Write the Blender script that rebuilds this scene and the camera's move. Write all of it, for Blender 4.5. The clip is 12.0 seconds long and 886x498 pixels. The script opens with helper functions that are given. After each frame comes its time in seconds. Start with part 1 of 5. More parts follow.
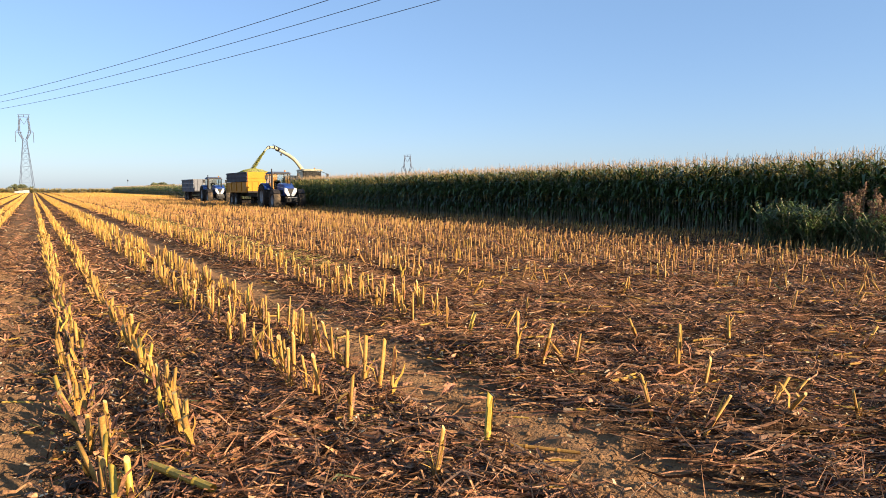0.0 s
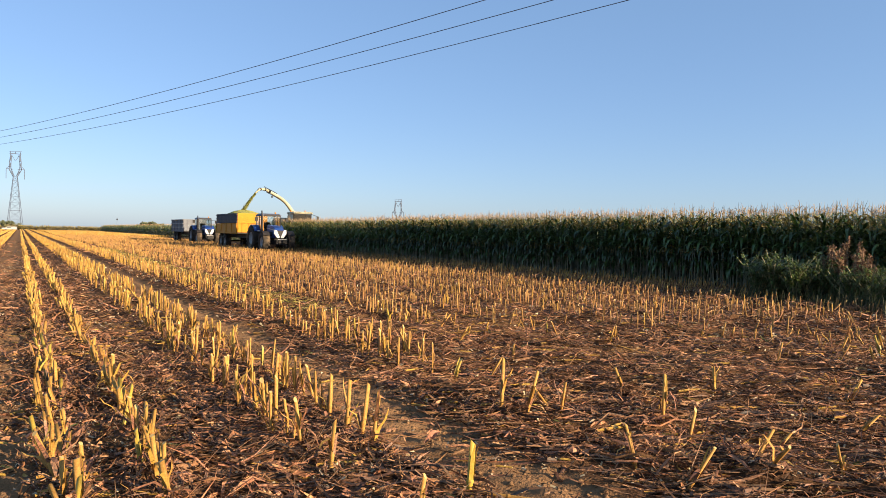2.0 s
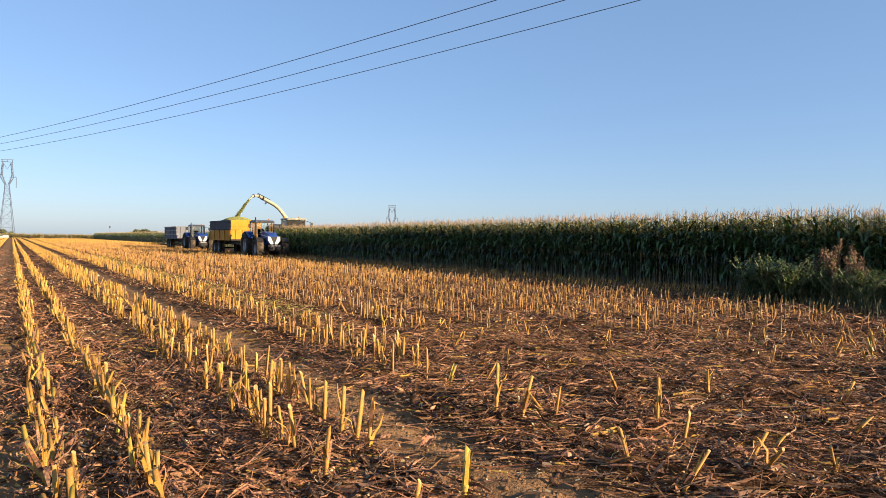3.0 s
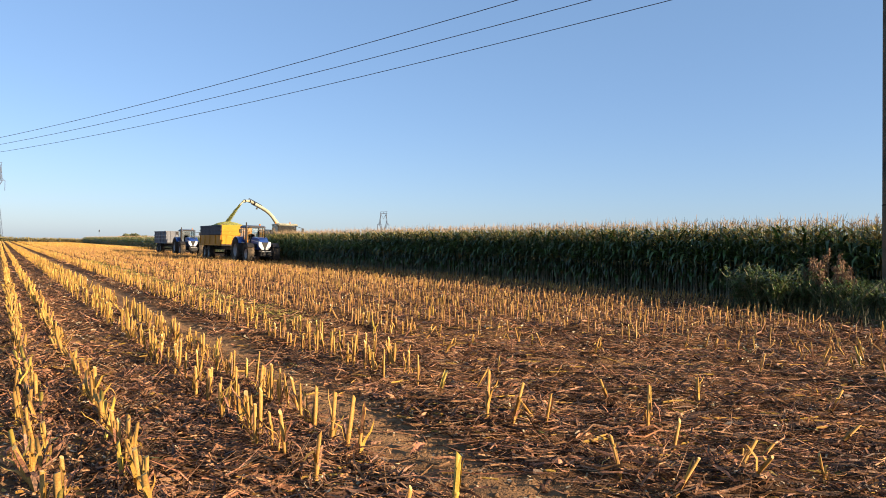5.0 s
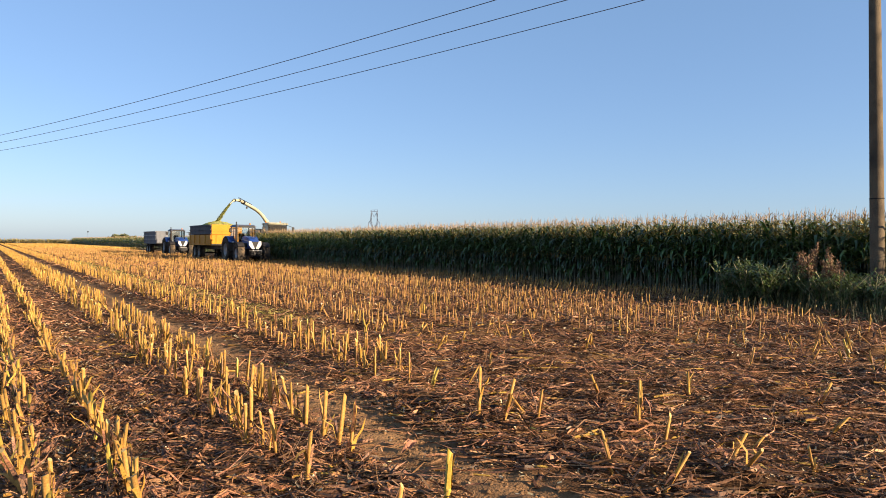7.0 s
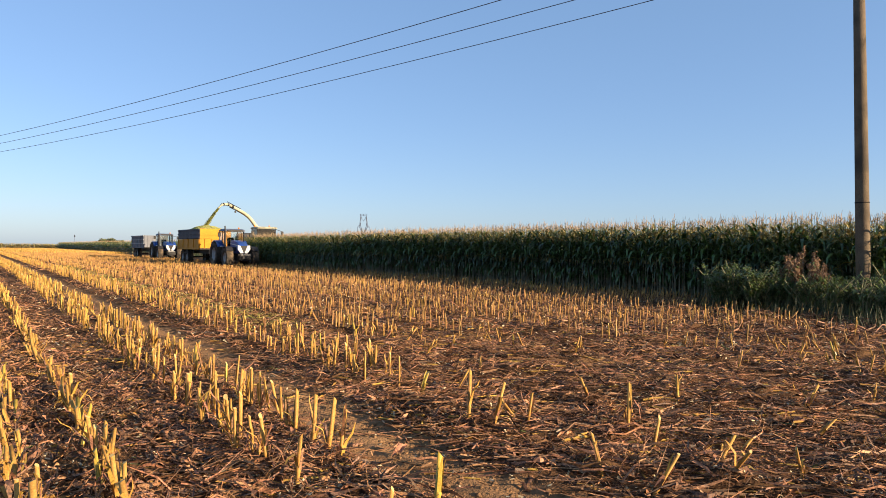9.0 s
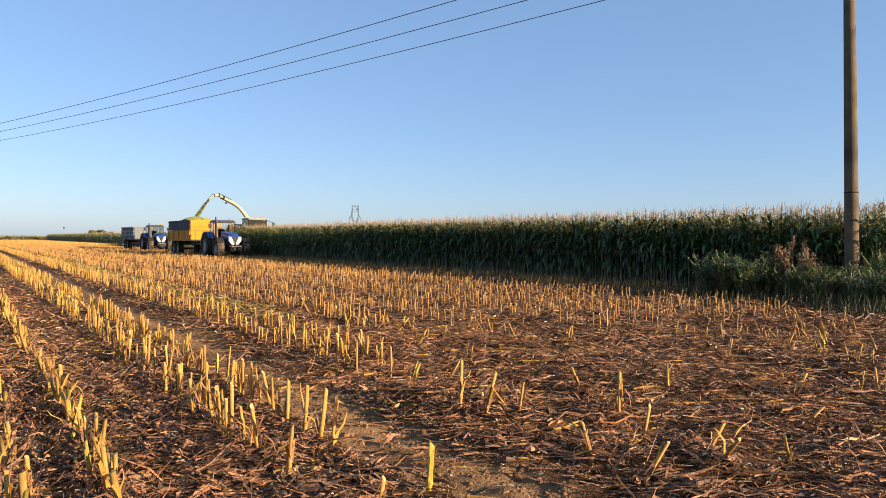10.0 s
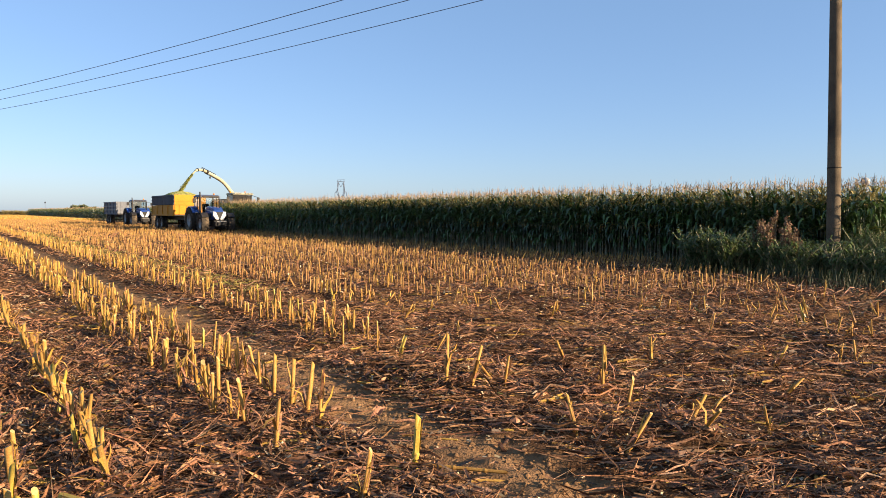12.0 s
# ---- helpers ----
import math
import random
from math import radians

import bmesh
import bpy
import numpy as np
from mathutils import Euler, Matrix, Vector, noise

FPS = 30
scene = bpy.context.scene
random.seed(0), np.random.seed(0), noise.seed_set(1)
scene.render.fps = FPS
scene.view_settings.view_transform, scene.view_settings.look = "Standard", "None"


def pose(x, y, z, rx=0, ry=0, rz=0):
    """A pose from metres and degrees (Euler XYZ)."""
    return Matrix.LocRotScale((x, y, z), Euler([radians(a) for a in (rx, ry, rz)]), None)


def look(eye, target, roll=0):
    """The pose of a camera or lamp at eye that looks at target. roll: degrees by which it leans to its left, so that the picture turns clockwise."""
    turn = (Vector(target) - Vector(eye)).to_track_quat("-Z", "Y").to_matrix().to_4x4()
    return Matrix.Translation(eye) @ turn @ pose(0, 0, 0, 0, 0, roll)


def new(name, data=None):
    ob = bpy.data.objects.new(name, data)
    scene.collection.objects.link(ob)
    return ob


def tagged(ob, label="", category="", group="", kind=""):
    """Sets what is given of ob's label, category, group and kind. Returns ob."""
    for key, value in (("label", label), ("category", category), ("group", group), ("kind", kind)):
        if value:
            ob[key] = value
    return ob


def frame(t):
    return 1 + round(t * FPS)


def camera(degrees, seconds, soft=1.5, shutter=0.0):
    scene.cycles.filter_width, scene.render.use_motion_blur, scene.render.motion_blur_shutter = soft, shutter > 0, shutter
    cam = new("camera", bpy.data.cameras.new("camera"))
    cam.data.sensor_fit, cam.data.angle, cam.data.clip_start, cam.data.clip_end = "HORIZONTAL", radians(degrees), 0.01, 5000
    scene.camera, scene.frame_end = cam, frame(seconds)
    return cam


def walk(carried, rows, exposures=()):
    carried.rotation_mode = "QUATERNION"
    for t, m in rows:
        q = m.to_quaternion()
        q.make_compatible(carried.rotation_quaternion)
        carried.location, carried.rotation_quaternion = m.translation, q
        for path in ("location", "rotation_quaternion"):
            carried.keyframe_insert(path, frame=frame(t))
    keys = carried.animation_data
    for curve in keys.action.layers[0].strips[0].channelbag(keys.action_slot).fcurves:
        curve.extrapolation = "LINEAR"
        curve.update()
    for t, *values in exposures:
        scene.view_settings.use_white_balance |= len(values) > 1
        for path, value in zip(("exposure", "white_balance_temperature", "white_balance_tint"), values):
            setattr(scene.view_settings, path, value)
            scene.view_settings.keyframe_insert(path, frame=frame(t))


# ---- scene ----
cam = camera(65.0, 12.0, soft=0.6)


def aim(x, y, z, yaw, pitch, roll):
    """Camera pose: yaw to the right of +y, pitch up, roll to its left, in degrees."""
    return pose(x, y, z, 90 + pitch, 0, -yaw) @ pose(0, 0, 0, 0, 0, roll)


PATH = [
    (0.0, aim(-0.004, 0.034, 1.505, 30.49, -4.86, 0.06)),
    (0.5, aim(0.005, 0.022, 1.512, 30.56, -3.81, -1.64)),
    (1.0, aim(-0.005, 0.010, 1.507, 31.04, -1.75, -1.78)),
    (1.5, aim(0.004, 0.005, 1.511, 29.22, -1.44, 1.17)),
    (2.0, aim(0.002, 0.008, 1.508, 31.34, -1.13, 1.25)),
    (2.5, aim(0.005, 0.008, 1.508, 31.69, -1.13, 0.25)),
    (3.0, aim(0.003, 0.000, 1.508, 31.81, -0.68, 0.85)),
    (5.0, aim(-0.008, -0.002, 1.505, 32.53, -0.11, 1.29)),
    (5.5, aim(-0.009, -0.012, 1.501, 33.08, -0.03, 1.15)),
    (6.0, aim(-0.004, -0.006, 1.500, 33.22, -0.37, 1.03)),
    (6.5, aim(0.000, -0.002, 1.500, 33.47, -0.40, 1.07)),
    (7.0, aim(0.005, -0.001, 1.501, 33.26, -0.29, 0.76)),
    (9.0, aim(-0.002, -0.004, 1.496, 34.12, 0.06, 0.70)),
    (9.5, aim(-0.001, -0.007, 1.498, 34.45, -0.23, 0.72)),
    (10.0, aim(0.004, -0.005, 1.491, 34.80, -0.69, 0.56)),
    (10.5, aim(0.001, -0.011, 1.492, 35.26, -1.06, 0.88)),
    (11.0, aim(0.005, -0.009, 1.488, 35.74, -1.93, 0.66)),
    (11.5, aim(-0.001, -0.012, 1.485, 36.07, -2.35, 0.78)),
    (12.0, aim(0.003, -0.008, 1.485, 35.96, -2.73, 0.57)),
]
walk(cam, PATH, [(0.0, 1.52), (0.5, 1.42), (1.0, 1.39), (2.0, 1.39), (9.5, 1.40), (12.0, 1.45)])

# ---- light: a low warm evening sun behind the camera's right shoulder ----
SUN_AZ, SUN_EL = 151.0, 15.0
world = bpy.data.worlds.new("evening_sky")
scene.world = world
world.use_nodes = True
wn, wl = world.node_tree.nodes, world.node_tree.links
sky = wn.new("ShaderNodeTexSky")
sky.sky_type, sky.sun_disc = "NISHITA", False
sky.sun_elevation, sky.sun_rotation = radians(SUN_EL), radians(SUN_AZ)
sky.air_density, sky.dust_density, sky.ozone_density = 0.9, 0.6, 2.4
tint = wn.new("ShaderNodeMix")
tint.data_type, tint.blend_type = "RGBA", "MULTIPLY"
tint.inputs[0].default_value, tint.inputs[7].default_value = 1.0, (1.02, 0.98, 1.12, 1)
wl.new(sky.outputs[0], tint.inputs[6])
haze = wn.new("ShaderNodeMix")
haze.data_type = "RGBA"
haze.inputs[0].default_value, haze.inputs[7].default_value = 0.38, (1.88, 3.35, 5.3, 1)
wl.new(tint.outputs[2], haze.inputs[6])
wl.new(haze.outputs[2], wn["Background"].inputs[0])
wn["Background"].inputs[1].default_value = 0.0645
sun = new("sun", bpy.data.lights.new("sun", "SUN"))
sun.data.energy, sun.data.angle, sun.data.color = 5.0, radians(0.55), (1.0, 0.77, 0.52)
a, e = radians(SUN_AZ), radians(SUN_EL)
sun.matrix_world = look((0, 0, 40), (-math.sin(a) * math.cos(e), -math.cos(a) * math.cos(e), 40 - math.sin(e)))


# ---- materials ----
def mat(name, c1, c2, rough=0.7, scale=8.0, fine=60.0, bump=0.2, metal=0.0, island=0.0, c3=None, spec=0.5, dist=0.01,
        trans=0.0, coat=0.0, per_object=0.0):
    """Two colours mixed by noise at two scales, a third for stains, a shift from piece to piece, and a fine relief."""
    m = bpy.data.materials.new(name)
    m.use_nodes = True
    n, l = m.node_tree.nodes, m.node_tree.links
    b = n["Principled BSDF"]
    tc = n.new("ShaderNodeTexCoord")
    big, small = n.new("ShaderNodeTexNoise"), n.new("ShaderNodeTexNoise")
    big.inputs["Scale"].default_value, big.inputs["Detail"].default_value = scale, 5
    small.inputs["Scale"].default_value, small.inputs["Detail"].default_value = fine, 4
    for t in (big, small):
        l.new(tc.outputs["Object"], t.inputs["Vector"])
    ad = n.new("ShaderNodeMath")
    ad.operation = "ADD"
    l.new(big.outputs[0], ad.inputs[0])
    l.new(small.outputs[0], ad.inputs[1])
    ramp = n.new("ShaderNodeMapRange")
    ramp.inputs[1].default_value, ramp.inputs[2].default_value = 0.72, 1.28
    l.new(ad.outputs[0], ramp.inputs[0])
    mix = n.new("ShaderNodeMix")
    mix.data_type = "RGBA"
    mix.inputs[6].default_value, mix.inputs[7].default_value = (*c1, 1), (*c2, 1)
    l.new(ramp.outputs[0], mix.inputs[0])
    col = mix.outputs[2]
    if c3:
        st = n.new("ShaderNodeTexNoise")
        st.inputs["Scale"].default_value, st.inputs["Detail"].default_value = scale * 0.37, 6
        l.new(tc.outputs["Object"], st.inputs["Vector"])
        sr = n.new("ShaderNodeMapRange")
        sr.inputs[1].default_value, sr.inputs[2].default_value = 0.52, 0.66
        l.new(st.outputs[0], sr.inputs[0])
        m3 = n.new("ShaderNodeMix")
        m3.data_type = "RGBA"
        m3.inputs[7].default_value = (*c3, 1)
        l.new(sr.outputs[0], m3.inputs[0])
        l.new(col, m3.inputs[6])
        col = m3.outputs[2]
    if island or per_object:
        hs = n.new("ShaderNodeHueSaturation")
        amount = island or per_object
        if island:
            src = n.new("ShaderNodeNewGeometry").outputs["Random Per Island"]
        else:
            src = n.new("ShaderNodeObjectInfo").outputs["Random"]
        mr = n.new("ShaderNodeMapRange")
        mr.inputs[3].default_value, mr.inputs[4].default_value = 1 - amount, 1 + amount
        l.new(src, mr.inputs[0])
        l.new(mr.outputs[0], hs.inputs["Value"])
        hr = n.new("ShaderNodeMath")
        hr.operation = "MULTIPLY_ADD"
        hr.inputs[1].default_value, hr.inputs[2].default_value = 0.022, 0.489
        wob = n.new("ShaderNodeMath")
        wob.operation = "FRACT"
        mu = n.new("ShaderNodeMath")
        mu.operation = "MULTIPLY"
        mu.inputs[1].default_value = 17.31
        l.new(src, mu.inputs[0])
        l.new(mu.outputs[0], wob.inputs[0])
        l.new(wob.outputs[0], hr.inputs[0])
        l.new(hr.outputs[0], hs.inputs["Hue"])
        l.new(col, hs.inputs["Color"])
        col = hs.outputs[0]
    l.new(col, b.inputs["Base Color"])
    b.inputs["Roughness"].default_value, b.inputs["Metallic"].default_value = rough, metal
    b.inputs["Specular IOR Level"].default_value = spec
    b.inputs["Coat Weight"].default_value = coat
    if trans:
        tr = n.new("ShaderNodeBsdfTranslucent")
        l.new(col, tr.inputs[0])
        ms = n.new("ShaderNodeMixShader")
        ms.inputs[0].default_value = trans
        l.new(b.outputs[0], ms.inputs[1])
        l.new(tr.outputs[0], ms.inputs[2])
        l.new(ms.outputs[0], n["Material Output"].inputs[0])
    if bump:
        bp = n.new("ShaderNodeBump")
        bp.inputs["Strength"].default_value, bp.inputs["Distance"].default_value = bump, dist
        l.new(small.outputs[0], bp.inputs["Height"])
        l.new(bp.outputs[0], b.inputs["Normal"])
    return m


# first tone is set extra dark, to deepen shadows between clods by colour
SOIL = mat("brown_soil", (0.034, 0.020, 0.013), (0.165, 0.087, 0.043), 0.95, 1.3, 55, 0.8, c3=(0.245, 0.138, 0.063), dist=0.02, spec=0.03)


def pale_tracks(m, tracks, colour):
    """Paler, pressed soil along wheel tracks: (centre, half width) across the field, with a ragged edge."""
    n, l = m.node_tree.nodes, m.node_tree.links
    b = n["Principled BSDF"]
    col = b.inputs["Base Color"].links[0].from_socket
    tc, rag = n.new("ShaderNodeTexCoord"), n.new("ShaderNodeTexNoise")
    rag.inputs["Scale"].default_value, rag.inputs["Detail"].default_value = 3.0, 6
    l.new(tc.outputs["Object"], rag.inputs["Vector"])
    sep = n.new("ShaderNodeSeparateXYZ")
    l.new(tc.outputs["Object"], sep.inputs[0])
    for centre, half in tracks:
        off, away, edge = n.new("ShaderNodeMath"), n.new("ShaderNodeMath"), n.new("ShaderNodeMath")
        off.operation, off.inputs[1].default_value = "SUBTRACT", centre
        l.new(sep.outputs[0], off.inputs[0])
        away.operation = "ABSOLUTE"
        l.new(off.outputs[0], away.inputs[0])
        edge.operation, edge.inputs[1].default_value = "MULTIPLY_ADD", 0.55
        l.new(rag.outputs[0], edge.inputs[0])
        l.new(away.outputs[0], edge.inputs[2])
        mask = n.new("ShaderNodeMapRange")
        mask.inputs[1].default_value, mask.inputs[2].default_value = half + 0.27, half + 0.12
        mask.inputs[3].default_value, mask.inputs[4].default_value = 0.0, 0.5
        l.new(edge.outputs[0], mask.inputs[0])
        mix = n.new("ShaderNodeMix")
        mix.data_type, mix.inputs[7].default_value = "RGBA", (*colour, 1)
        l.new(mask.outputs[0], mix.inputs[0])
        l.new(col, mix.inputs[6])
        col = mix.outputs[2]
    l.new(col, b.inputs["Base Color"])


pale_tracks(SOIL, ((-0.36, 0.60), (2.70, 0.50)), (0.310, 0.182, 0.090))
STRAW = mat("dry_maize_stalk", (0.275, 0.146, 0.028), (0.480, 0.295, 0.070), 0.6, 9, 90, 0.3, island=0.3, dist=0.002, spec=0.2)
STRAW_RED = mat("russet_maize_stalk", (0.250, 0.126, 0.038), (0.430, 0.245, 0.086), 0.65, 9, 90, 0.3, island=0.35, dist=0.002, spec=0.2)
STRAW_FRESH = mat("green_yellow_stalk", (0.320, 0.215, 0.030), (0.470, 0.330, 0.060), 0.5, 9, 90, 0.3, dist=0.002, spec=0.3)
PITH = mat("pale_pith", (0.40, 0.29, 0.09), (0.52, 0.40, 0.16), 0.8, 30, 120, 0.2, island=0.15, dist=0.001)
# near-black end: dark leaves, plus the deep shade among litter put into the colour
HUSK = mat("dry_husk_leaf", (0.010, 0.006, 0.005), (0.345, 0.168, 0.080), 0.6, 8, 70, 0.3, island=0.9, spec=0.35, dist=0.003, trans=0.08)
CHAFF = mat("pale_chaff", (0.40, 0.30, 0.17), (0.58, 0.48, 0.31), 0.75, 14, 60, 0.0, island=0.4, spec=0.2)
GREEN_SHRED = mat("green_shred", (0.042, 0.057, 0.015), (0.091, 0.106, 0.030), 0.7, 9, 60, 0.2, island=0.3, trans=0.15)
LEAF = mat("maize_leaf", (0.022, 0.054, 0.011), (0.070, 0.120, 0.026), 0.33, 5, 40, 0.15, island=0.55, trans=0.26, dist=0.003, spec=0.6)
# dry leaf, with the sunlit yellow of the canopy top mixed into its colour
LEAF_DRY_LIT = mat("maize_top_leaf", (0.24, 0.20, 0.055), (0.42, 0.33, 0.115), 0.6, 5, 40, 0.15, island=0.4, trans=0.25, dist=0.003)
CULM = mat("maize_culm", (0.115, 0.115, 0.066), (0.235, 0.215, 0.135), 0.5, 4, 40, 0.2, island=0.5, dist=0.002)
TASSEL = mat("maize_tassel", (0.27, 0.185, 0.095), (0.46, 0.33, 0.19), 0.8, 9, 40, 0.0, island=0.4, trans=0.2)
CONCRETE = mat("weathered_concrete", (0.086, 0.066, 0.045), (0.162, 0.126, 0.084), 0.95, 2.5, 45, 0.8, c3=(0.060, 0.050, 0.039), dist=0.012, spec=0.1)
CABLE = mat("dull_aluminium_cable", (0.13, 0.13, 0.15), (0.19, 0.19, 0.21), 0.6, 9, 60, 0.0, metal=0.3)
GALV = mat("galvanised_steel", (0.100, 0.130, 0.185), (0.145, 0.175, 0.230), 0.6, 1, 8, 0.0, metal=0.2)
WEED = mat("weed_leaf", (0.045, 0.078, 0.018), (0.115, 0.150, 0.038), 0.5, 6, 40, 0.2, island=0.4, trans=0.18, dist=0.003, spec=0.4)
WEED_STEM = mat("weed_stem", (0.190, 0.180, 0.095), (0.300, 0.265, 0.150), 0.7, 9, 60, 0.2, island=0.25)
SEED = mat("red_brown_seed_head", (0.155, 0.082, 0.043), (0.270, 0.165, 0.088), 0.85, 12, 60, 0.2, island=0.35)
GRASS = mat("verge_grass", (0.022, 0.034, 0.009), (0.058, 0.063, 0.021), 0.6, 3, 40, 0.0, island=0.4, trans=0.2)
# leaf green lightened, so distance haze is part of the colour
TREE_LEAF = mat("far_tree_leaf", (0.080, 0.098, 0.042), (0.150, 0.158, 0.075), 0.7, 1, 8, 0.0, island=0.35, trans=0.1)
WOOD = mat("bark", (0.076, 0.057, 0.038), (0.129, 0.099, 0.068), 0.9, 4, 30, 0.5)
WHITE_TANK = mat("white_painted_steel", (0.330, 0.330, 0.319), (0.393, 0.389, 0.372), 0.5, 0.6, 6, 0.0, c3=(0.266, 0.256, 0.239))

rng = np.random.default_rng(7)


# ---- mesh helpers ----
def quads(name, V, Q, mats, index=None, smooth=False):
    """One mesh object out of vertex and quad arrays."""
    me = bpy.data.meshes.new(name)
    V, Q = np.asarray(V, np.float32).reshape(-1, 3), np.asarray(Q, np.int32).reshape(-1, 4)
    me.vertices.add(len(V))
    me.vertices.foreach_set("co", V.ravel())
    me.loops.add(Q.size)
    me.loops.foreach_set("vertex_index", Q.ravel())
    me.polygons.add(len(Q))
    me.polygons.foreach_set("loop_start", np.arange(0, Q.size, 4, dtype=np.int32))
    for m in mats:
        me.materials.append(m)
    if index is not None:
        me.polygons.foreach_set("material_index", np.asarray(index, np.int32))
    me.polygons.foreach_set("use_smooth", np.full(len(Q), smooth))
    me.update(calc_edges=True)
    me.validate()
    return new(name, me)


def turn(yaw, tilt, lean_az, size):
    """Stack of matrices: spin about z, then lean by tilt towards lean_az, scaled."""
    n = len(yaw)
    cy, sy = np.cos(yaw), np.sin(yaw)
    R = np.zeros((n, 3, 3))
    R[:, 0, 0], R[:, 0, 1], R[:, 1, 0], R[:, 1, 1], R[:, 2, 2] = cy, -sy, sy, cy, 1
    k = np.stack([-np.sin(lean_az), np.cos(lean_az), np.zeros(n)], 1)
    K = np.zeros((n, 3, 3))
    K[:, 0, 1], K[:, 0, 2], K[:, 1, 0] = -k[:, 2], k[:, 1], k[:, 2]
    K[:, 1, 2], K[:, 2, 0], K[:, 2, 1] = -k[:, 0], -k[:, 1], k[:, 0]
    s, c = np.sin(tilt)[:, None, None], np.cos(tilt)[:, None, None]
    T = np.eye(3)[None] + s * K + (1 - c) * (K @ K)
    return (T @ R) * np.asarray(size).reshape(n, 1, -1)


class Crowd:
    """Collects transformed copies of template meshes into one mesh."""

    def __init__(self):
        self.v, self.q, self.i, self.n = [], [], [], 0

    def add(self, template, at, M):
        V, Q, I = template
        if not len(at):
            return self
        W = np.einsum("nij,vj->nvi", M, V) + np.asarray(at)[:, None, :]
        self.v.append(W.reshape(-1, 3))
        off = self.n + np.arange(len(at))[:, None, None] * len(V)
        self.q.append((Q[None] + off).reshape(-1, 4))
        self.i.append(np.tile(I, len(at)))
        self.n += len(at) * len(V)
        return self

    def done(self, name, mats, smooth=False):
        return quads(name, np.concatenate(self.v), np.concatenate(self.q), mats, np.concatenate(self.i), smooth)


def join(*parts):
    """Several (V, Q, I) templates as one."""
    v, q, i, n = [], [], [], 0
    for V, Q, I in parts:
        v.append(V), q.append(np.asarray(Q) + n), i.append(I)
        n += len(V)
    return np.concatenate(v), np.concatenate(q), np.concatenate(i)


def tube(points, radii, sides=6, slot=0, cap=None):
    """A tube along points; cap gives the slot of a closing face at the end."""
    P = np.asarray(points, float)
    d = np.gradient(P, axis=0)
    d /= np.linalg.norm(d, axis=1)[:, None] + 1e-9
    ref = np.where(np.abs(d[:, 2:3]) > 0.9, [[1.0, 0, 0]], [[0, 0, 1.0]])
    u = np.cross(d, ref)
    u /= np.linalg.norm(u, axis=1)[:, None]
    w = np.cross(d, u)
    a = np.arange(sides) * 2 * np.pi / sides
    V = (P[:, None] + np.asarray(radii)[:, None, None] * (np.cos(a)[None, :, None] * u[:, None] + np.sin(a)[None, :, None] * w[:, None])).reshape(-1, 3)
    Q = [(r * sides + k, r * sides + (k + 1) % sides, (r + 1) * sides + (k + 1) % sides, (r + 1) * sides + k)
         for r in range(len(P) - 1) for k in range(sides)]
    I = [slot] * len(Q)
    if cap is not None:
        b = (len(P) - 1) * sides
        for k in range(1, sides - 1, 2):
            Q.append((b, b + k, b + k + 1, b + (k + 2) % sides if k + 2 < sides + 1 else b))
            I.append(cap)
        if sides == 4:
            Q, I = Q[:-1] + [(b, b + 1, b + 2, b + 3)], I[:-1] + [cap]
        if sides == 6:
            Q, I = Q[:-2] + [(b, b + 1, b + 2, b + 3), (b, b + 3, b + 4, b + 5)], I[:-2] + [cap, cap]
    return V, np.array(Q), np.array(I)


def ribbon(points, widths, side, slot=0, fold=0.0):
    """A leaf blade along points, two strips wide, folded along its midrib."""
    P, S = np.asarray(points, float), np.asarray(side, float)
    if S.ndim == 1:
        S = np.repeat(S[None], len(P), 0)
    W = np.asarray(widths)[:, None] / 2
    d = np.gradient(P, axis=0)
    nrm = np.cross(d, S)
    nrm /= np.linalg.norm(nrm, axis=1)[:, None] + 1e-9
    V = np.stack([P - S * W + nrm * W * fold, P, P + S * W + nrm * W * fold], 1).reshape(-1, 3)
    Q = [(3 * r + k, 3 * r + k + 1, 3 * r + k + 4, 3 * r + k + 3) for r in range(len(P) - 1) for k in range(2)]
    return V, np.array(Q), np.full(len(Q), slot)


def strip(points, widths, side, slot=0):
    """A blade one strip wide."""
    P, S = np.asarray(points, float), np.asarray(side, float)
    if S.ndim == 1:
        S = np.repeat(S[None], len(P), 0)
    W = np.asarray(widths)[:, None] / 2
    V = np.stack([P - S * W, P + S * W], 1).reshape(-1, 3)
    Q = [(2 * r, 2 * r + 1, 2 * r + 3, 2 * r + 2) for r in range(len(P) - 1)]
    return V, np.array(Q), np.full(len(Q), slot)


def split(T, mats, groups):
    """The meshes of a template's parts: a name and the material slots that each takes."""
    V, Q, I = T
    made = []
    for name, slots in groups:
        q = Q[np.isin(I, slots)]
        if not len(q):
            continue
        used, inv = np.unique(q, return_inverse=True)
        ob = quads(name, V[used], inv.reshape(-1, 4), [mats[k] for k in slots], [slots.index(k) for k in I[np.isin(I, slots)]])
        ob.data.polygons.foreach_set("use_smooth", I[np.isin(I, slots)] == 0)
        made.append((name, ob.data))
        bpy.data.objects.remove(ob)
    return made


def assemble(name, meshes, m):
    """A thing out of part meshes, at the pose m."""
    thing = new(name)
    thing.matrix_basis = m
    for n_, me in meshes:
        new(n_, me).parent = thing
    return thing


